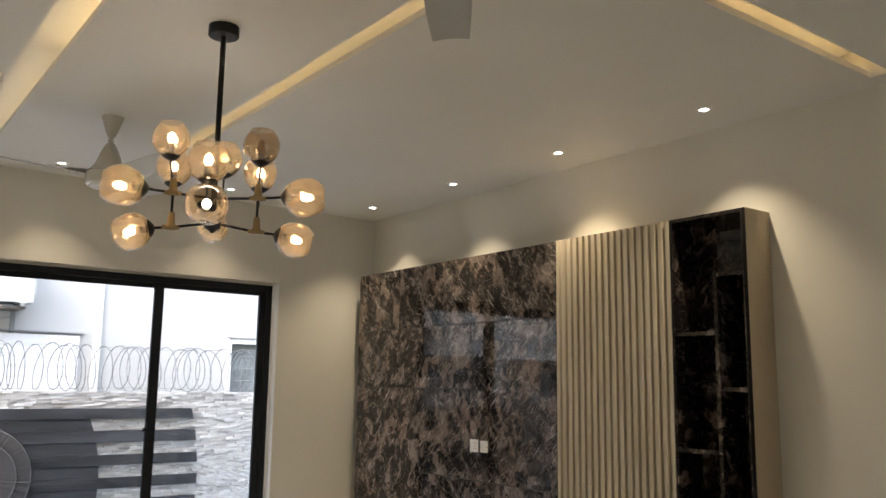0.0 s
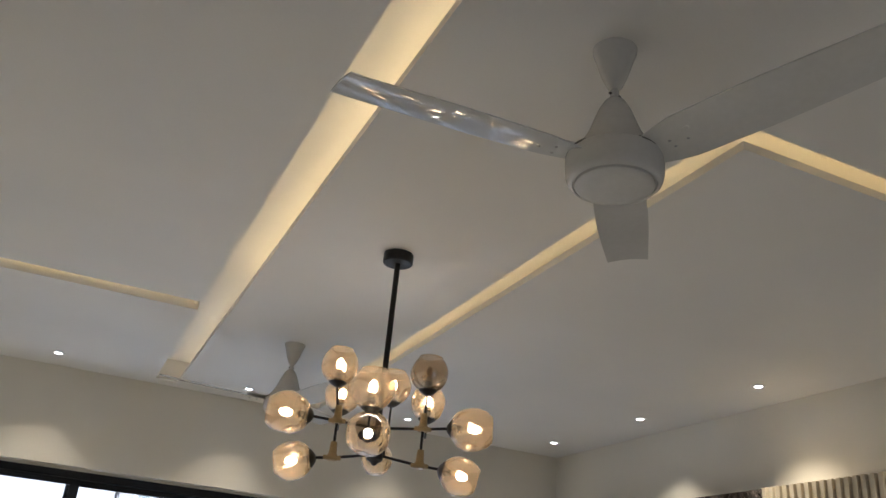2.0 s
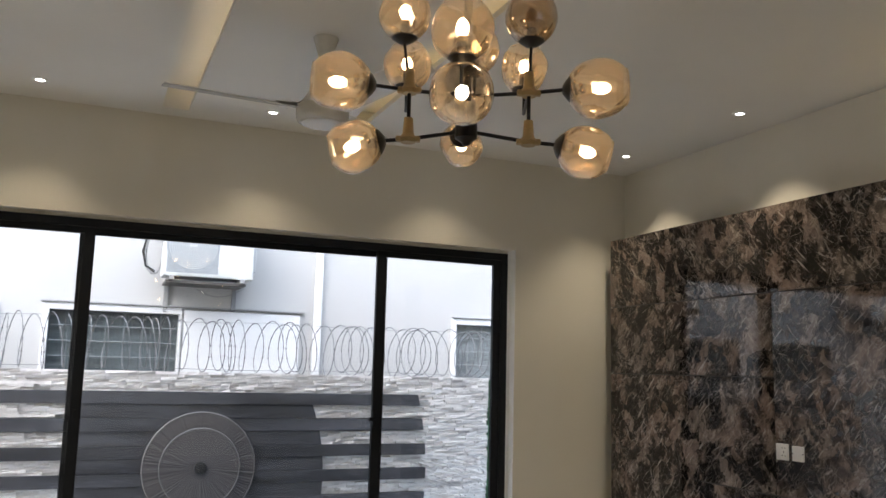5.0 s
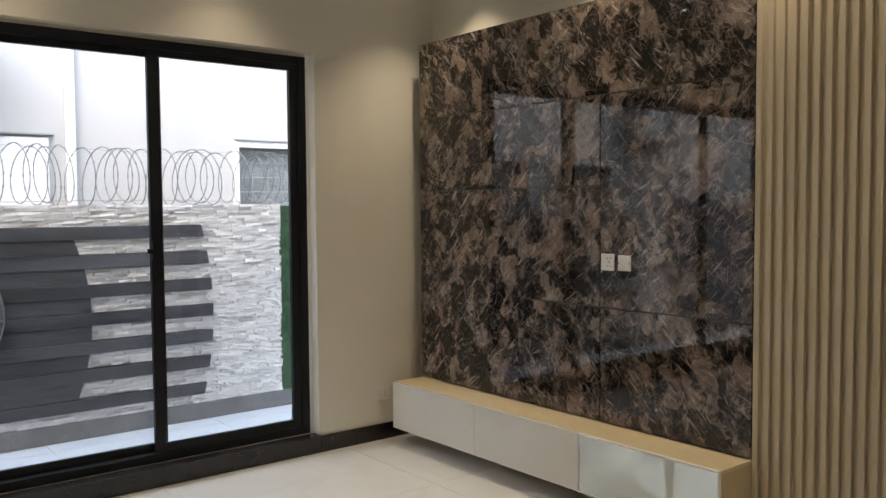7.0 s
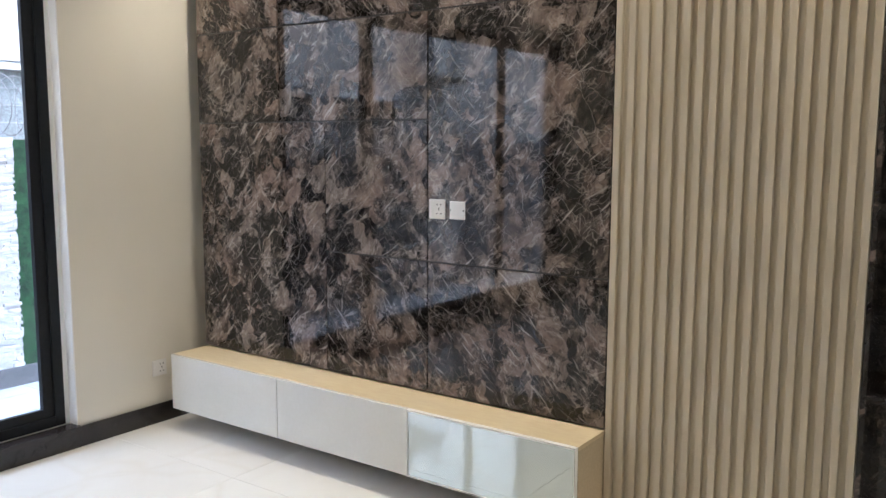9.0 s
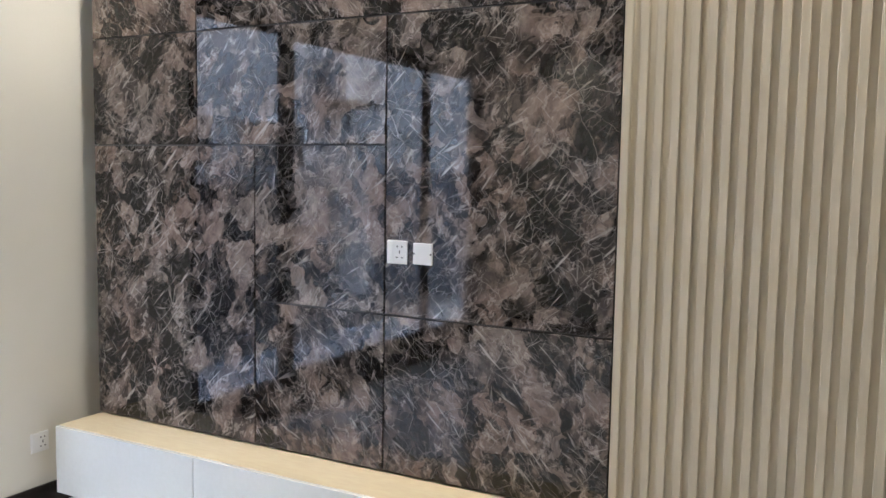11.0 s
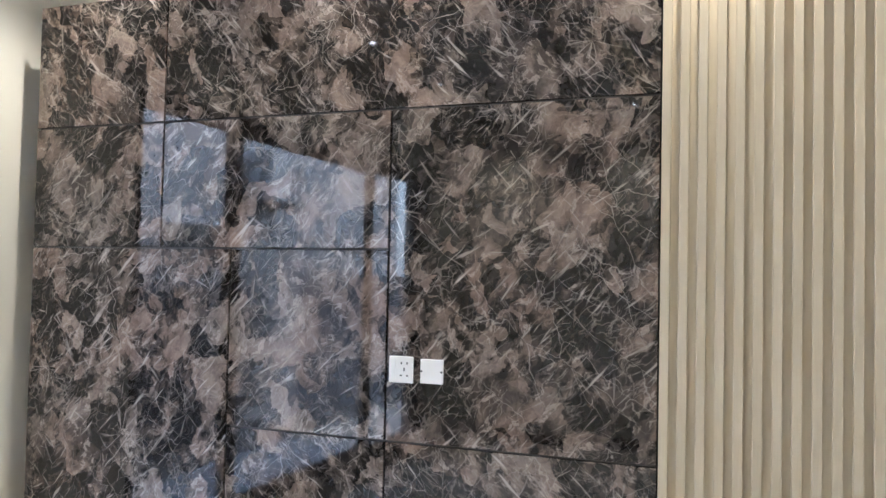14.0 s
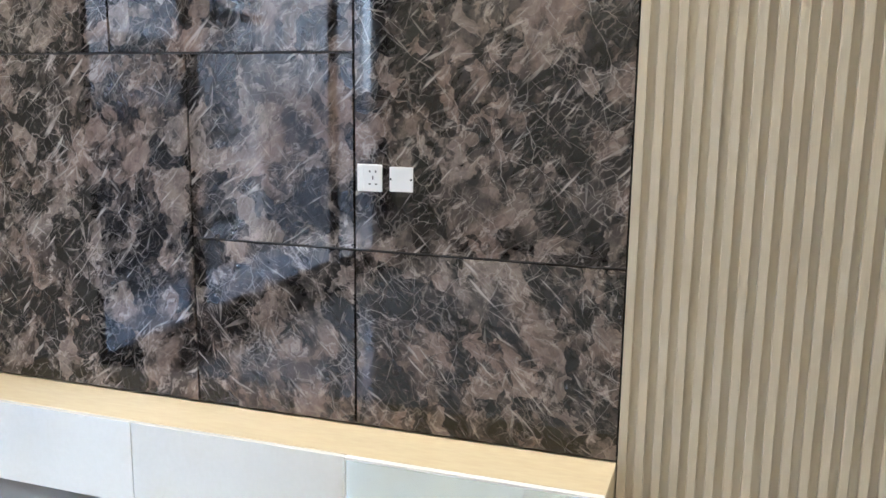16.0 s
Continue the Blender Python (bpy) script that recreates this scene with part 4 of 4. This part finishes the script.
def tube(points, r, steps=5, bm=None):
    bm = bm or bmesh.new()
    prev = None
    for i, p in enumerate(points):
        d = (points[min(i + 1, len(points) - 1)] - points[max(i - 1, 0)]).normalized()
        q = d.to_track_quat('Z', 'Y')
        ringv = [bm.verts.new(p + q @ Vector((r * math.cos(6.2832 * k / steps), r * math.sin(6.2832 * k / steps), 0))) for k in range(steps)]
        if prev:
            for k in range(steps):
                bm.faces.new((prev[k], prev[(k + 1) % steps], ringv[(k + 1) % steps], ringv[k]))
        prev = ringv
    return bm


rng = random.Random(3)
step = 0.096
turns = int(8 / step)
pts = []
for i in range(turns * 28):
    a = 6.2832 * i / 28
    t = i / 28
    jit = 0.045 * math.sin(t * 1.1) + 0.022 * math.sin(t * 5.3 + 1)
    rr = 0.205 + 0.012 * math.sin(t * 3.3)
    pts.append(Vector((-2.6 + t * step + jit - 0.030 * math.cos(a), 0.20 * math.cos(a), rr * math.sin(a))))
coil = part("coil", tube(pts, 0.0032), M_WIRE, wire)
barbs = bmesh.new()
for i in range(0, len(pts), 2):
    p = pts[i]
    d = (pts[min(i + 1, len(pts) - 1)] - p).normalized()
    q = d.cross(Vector((0, 1, 0))).normalized() * 0.006
    vs = [barbs.verts.new(p + d * 0.007 + q), barbs.verts.new(p - d * 0.007 + q), barbs.verts.new(p - d * 0.008 - q), barbs.verts.new(p + d * 0.008 - q)]
    c = barbs.verts.new(p + Vector((0, 0.0015, 0)))
    for k in range(4):
        barbs.faces.new((vs[k], vs[(k + 1) % 4], c))
tagged(part("barbs", barbs, M_WIRE, wire), kind="stuff")
part("line_wire", tube([Vector((x, -0.16, -0.185 + 0.006 * math.sin(x * 3))) for x in np.arange(-2.6, 5.5, 0.2)], 0.002), M_WIRE, wire)
part("line_wire", tube([Vector((x, 0, 0.19 + 0.01 * math.sin(x * 4))) for x in np.arange(-2.6, 5.5, 0.2)], 0.0015), M_WIRE, wire)

# neighbouring house
HY = 9.32
house = thing("neighbour_house", "white plastered house behind the boundary wall", "house", at=(1, HY, GZ))
W0 = (-1.32, -0.25, 1.0, 2.04)
W1 = (0.16, 1.23, 1.0, 2.06)
W2 = (3.965, 5.1, 1.0, 2.09)
hb = bmesh.new()
box(hb, -6, W0[0], HY, HY + 0.25, GZ, 4.6)
box(hb, W0[1], W1[0], HY, HY + 0.25, GZ, 4.6)
box(hb, W1[1], W2[0], HY, HY + 0.25, GZ, 4.6)
box(hb, W2[1], 10, HY, HY + 0.25, GZ, 4.6)
for a, b_, c, d in (W0, W1, W2):
    box(hb, a, b_, HY, HY + 0.25, GZ, c)
    box(hb, a, b_, HY, HY + 0.25, d, 4.6)
part_world("wall", hb, M_PLASTER, house)
part_world("roof", boxes((-6.2, 10.2, HY - 0.15, HY + 5, 4.6, 4.8)), M_PLASTER, house)
part_world("back_wall", boxes((-6, 10, HY + 4.6, HY + 4.8, GZ, 4.6)), M_PLASTER, house)
for a, b_, c, d in (W0, W1, W2):
    wdw = part_world("window", boxes((a - 0.05, a, HY - 0.03, HY + 0.06, c, d + 0.06), (b_, b_ + 0.02, HY - 0.03, HY + 0.06, c, d + 0.06), (a, b_, HY - 0.03, HY + 0.06, d, d + 0.06), bevel=0.004), M_PAINTW, house, "white window surround")
    part("pane", boxes((a, b_, HY + 0.10, HY + 0.115, c, d)), M_DARKWIN if a < 2 else M_PALEWIN, wdw, "dark reflecting glass" if a < 2 else "pale grey glass")
    n = 7
    for k in range(1, n):
        x = a + (b_ - a) * k / n
        part("grille_bar", rod((x, HY + 0.05, c), (x, HY + 0.05, d), 0.004, 6), M_BARS if a < 2 else M_GRILLE, wdw)
    for k in range(1, 8):
        z = c + (d - c) * k / 8
        part("grille_bar", rod((a, HY + 0.06, z), (b_, HY + 0.06, z), 0.008 if a < 2 else 0.005, 6), M_BARS if a < 2 else M_GRILLE, wdw)
part_world("shutter_panel", boxes((1.27, 2.33, HY - 0.035, HY - 0.001, 1.0, 2.10), bevel=0.003), M_PAINTW, house, "flat white panel beside the window")
part_world("hood", boxes((0.09, 2.37, HY - 0.05, HY - 0.001, 2.121, 2.134), (3.92, 5.2, HY - 0.05, HY - 0.001, 2.151, 2.164), bevel=0.002), M_LEDGE, house, "thin grey drip ledge")
part_world("downpipe", boxes((2.46, 2.54, HY - 0.05, HY - 0.001, GZ, 4.5), bevel=0.02), M_PAINTW, house, "white square downpipe")

ac = thing("ac_outdoor_unit", "white outdoor air conditioner on wall brackets", "air conditioner", at=(1.40, HY - 0.40, 2.37))
part("front_panel", boxes((-0.345, 0.09, -0.0225, -0.0195, 0.03, 0.53), bevel=0.001), M_ACGRILLE, ac, "grey front panel round the fan")
part("casing", boxes((-0.37, 0.40, -0.02, 0.28, 0.0, 0.56), bevel=0.015), M_ACBOX, ac)
part("fan_guard", lathe([(0.205, -0.022), (0.215, -0.030), (0.225, -0.022)], 40, pose(-0.13, 0, 0.27, 90, 0, 0) @ Matrix.Translation((0, 0, 0.045)), closed=True), M_ACGRILLE, ac)
gb = bmesh.new()
for r in np.arange(0.03, 0.21, 0.017):
    lathe([(r - 0.003, 0.022), (r, 0.026), (r + 0.003, 0.022)], 32, pose(-0.13, 0, 0.27, 90, 0, 0), gb, closed=True)
for k in range(12):
    a = 6.2832 * k / 12
    rod((-0.13, -0.0245, 0.27), (-0.13 + 0.21 * math.cos(a), -0.0245, 0.27 + 0.21 * math.sin(a)), 0.002, 5, gb)
part("fan_grille", gb, M_ACBOX, ac)
part("fan_opening", lathe([(0, 0.0205), (0.212, 0.0205), (0.212, 0.0212), (0, 0.0212)], 40, pose(-0.13, 0, 0.27, 90, 0, 0)), M_ACGRILLE, ac, "grey fan opening")
part("support_tray", boxes((-0.34, 0.34, 0.0, 0.385, -0.058, -0.036), bevel=0.003), M_BRACKET, ac, "dark steel support tray")
part("badge", boxes((-0.16, -0.10, -0.031, -0.027, 0.26, 0.28)), M_ACBOX, ac)
for dx in (-0.30, 0.30):
    part("bracket", boxes((dx - 0.02, dx + 0.02, -0.06, 0.398, -0.035, -0.001), (dx - 0.02, dx + 0.02, 0.37, 0.398, -0.30, -0.035), bevel=0.002), M_LEDGE, ac, "grey steel bracket")
    part("foot", boxes((dx - 0.04, dx + 0.04, -0.03, 0.03, -0.001, 0.012)), M_ACBOX, ac)
part("valve_cover", boxes((0.40, 0.43, 0.05, 0.20, 0.08, 0.30), bevel=0.006), M_ACBOX, ac)
cable = [Vector((-0.42, 0.2, 0.45)), Vector((-0.50, 0.2, 0.38)), Vector((-0.53, 0.22, 0.22)), Vector((-0.50, 0.25, 0.10)), Vector((-0.42, 0.25, 0.05))]
part("hose", tube(cable, 0.012, 8), M_CABLE, ac, "black insulated hose", smooth=True)
coil_hose = [Vector((-0.43 + 0.075 * math.cos(0.5 * k), 0.22 + 0.004 * k, 0.22 + 0.19 * math.sin(0.5 * k))) for k in range(14)]
part("hose", tube(coil_hose, 0.011, 8), M_LEDGE, ac, "grey coiled hose", smooth=True)
loop = [Vector((-0.1 + 0.06 * k, 0.30, -0.05 - 0.09 * math.sin(k * math.pi / 8))) for k in range(9)]
part("hose", tube(loop, 0.004, 6), M_LEDGE, ac, smooth=True)

copy_thing(ac, Matrix.Translation((-2.0, HY - 0.40, 2.37)))

# ---- pieces of floor, yard and stone wall ----
def pieces(name, parent, items, material):
    """Box pieces on shared meshes of equal size; items are (x, y, z, sx, sy, sz), the corner and the size."""
    shared = {}
    for x, y, z, sx, sy, sz in items:
        key = (round(sx, 3), round(sy, 3), round(sz, 3))
        if key not in shared:
            shared[key] = finish(name, boxes((0, sx, 0, sy, 0, sz)), material)
        o = new(name, shared[key])
        o.parent = parent
        o.location = (x, y, z)
    return shared


floor = structure("floor", boxes((XW - 0.2, XE + 0.2, YS - 0.2, YN + 0.06, -0.12, -0.004)), M_GROUT, "polished off-white marble tile floor", "floor")
T = 1.2
items = []
TY0 = 5.655 - 6 * T
for i in range(5):
    for j in range(7):
        x0, y0 = XW + i * T, TY0 + j * T
        x1, y1 = min(x0 + T, XE), min(y0 + T, YN)
        y0 = max(y0, YS)
        if x1 - x0 > 0.02 and y1 - y0 > 0.02:
            items.append((x0 + 0.001, y0 + 0.001, -0.004, x1 - x0 - 0.002, y1 - y0 - 0.002, 0.004))
pieces("floor_tile", floor, items, M_FLOOR)
items = [(-1.0 + 0.6 * i + 0.0015, YN + 0.24 + 0.6 * j, GZ - 0.004, 0.597, min(0.597, 8.24 - (YN + 0.24 + 0.6 * j)), 0.004) for i in range(10) for j in range(3)]
pieces("yard_tile", yard, items, M_YARD)


def half_motif(z):
    """How far the dark motif reaches each side of its middle at height z, for the cladding that it covers."""
    for z0, z1 in bands:
        if z0 - 0.004 < z < z1 + 0.004:
            return 1.88 - 0.20 * (z - 0.75) ** 2 - 0.03
    if bands[-1][0] < z < bands[0][1]:
        return 0.975 - 0.34 * (z - 0.75) ** 2 - 0.05
    return 0.0


rng = random.Random(11)
rows_n = 70
rh = (ST - 0.032) / rows_n
stone_mesh = []
for k in range(14):
    L = 0.045 + 0.009 * k
    bm = boxes((0, 1, -1, 0, 0, 1))
    bmesh.ops.subdivide_edges(bm, edges=[e for e in bm.edges if abs((e.verts[0].co - e.verts[1].co).x) > 0.5], cuts=2)
    for v in bm.verts:
        if v.co.y < -0.5:
            v.co.y += rng.uniform(-0.16, 0.2)
            v.co.z += rng.uniform(-0.06, 0.06)
    stone_mesh.append((L, finish("stone", bm, M_STONE)))
rest = []
count = 0
for r in range(rows_n):
    z = 0.031 + r * rh
    x = -1.13 - rng.uniform(0, 0.05)
    reach = min(half_motif(z + 0.15 * rh), half_motif(z + 0.85 * rh))
    while x < 3.83:
        L, me = stone_mesh[rng.randrange(14)]
        depth, dz = rng.uniform(0.018, 0.036), rh * rng.choice((1.0, 1.0, 0.96))
        x1 = min(x + L, 3.83)
        hidden = reach > 0 and x > MC - reach and x1 < MC + reach
        if not hidden and x1 - x > 0.015:
            if x > 2.95 and count < 300:
                o = new("stone", me)
                o.parent = stone_wall
                o.matrix_local = Matrix.LocRotScale((x, SY + 0.022, z), None, (x1 - x - 0.0015, depth, dz - 0.0012))
                count += 1
            else:
                rest.append((x, x1 - 0.0015, depth, z, z + dz - 0.0012))
        x = x1 if x1 > x + 0.01 else x + 0.05
verts, faces = [], []
for x0, x1, d, z0, z1 in rest:
    n = len(verts)
    j = [rng.uniform(-0.008, 0.006) for _ in range(4)]
    verts += [(x0, SY + 0.022, z0), (x1, SY + 0.022, z0), (x1, SY + 0.022, z1), (x0, SY + 0.022, z1),
              (x0, SY + 0.022 - d + j[0], z0), (x1, SY + 0.022 - d + j[1], z0), (x1, SY + 0.022 - d + j[2], z1), (x0, SY + 0.022 - d + j[3], z1)]
    faces += [(n + 4, n + 5, n + 6, n + 7), (n, n + 1, n + 5, n + 4), (n + 1, n + 2, n + 6, n + 5), (n + 2, n + 3, n + 7, n + 6), (n + 3, n, n + 4, n + 7)]
me = bpy.data.meshes.new("stone_cladding")
me.from_pydata(verts, [], faces)
me.materials.append(M_STONE)
clad = new("stone_cladding", me)
clad.parent = stone_wall
tagged(clad, kind="stuff")
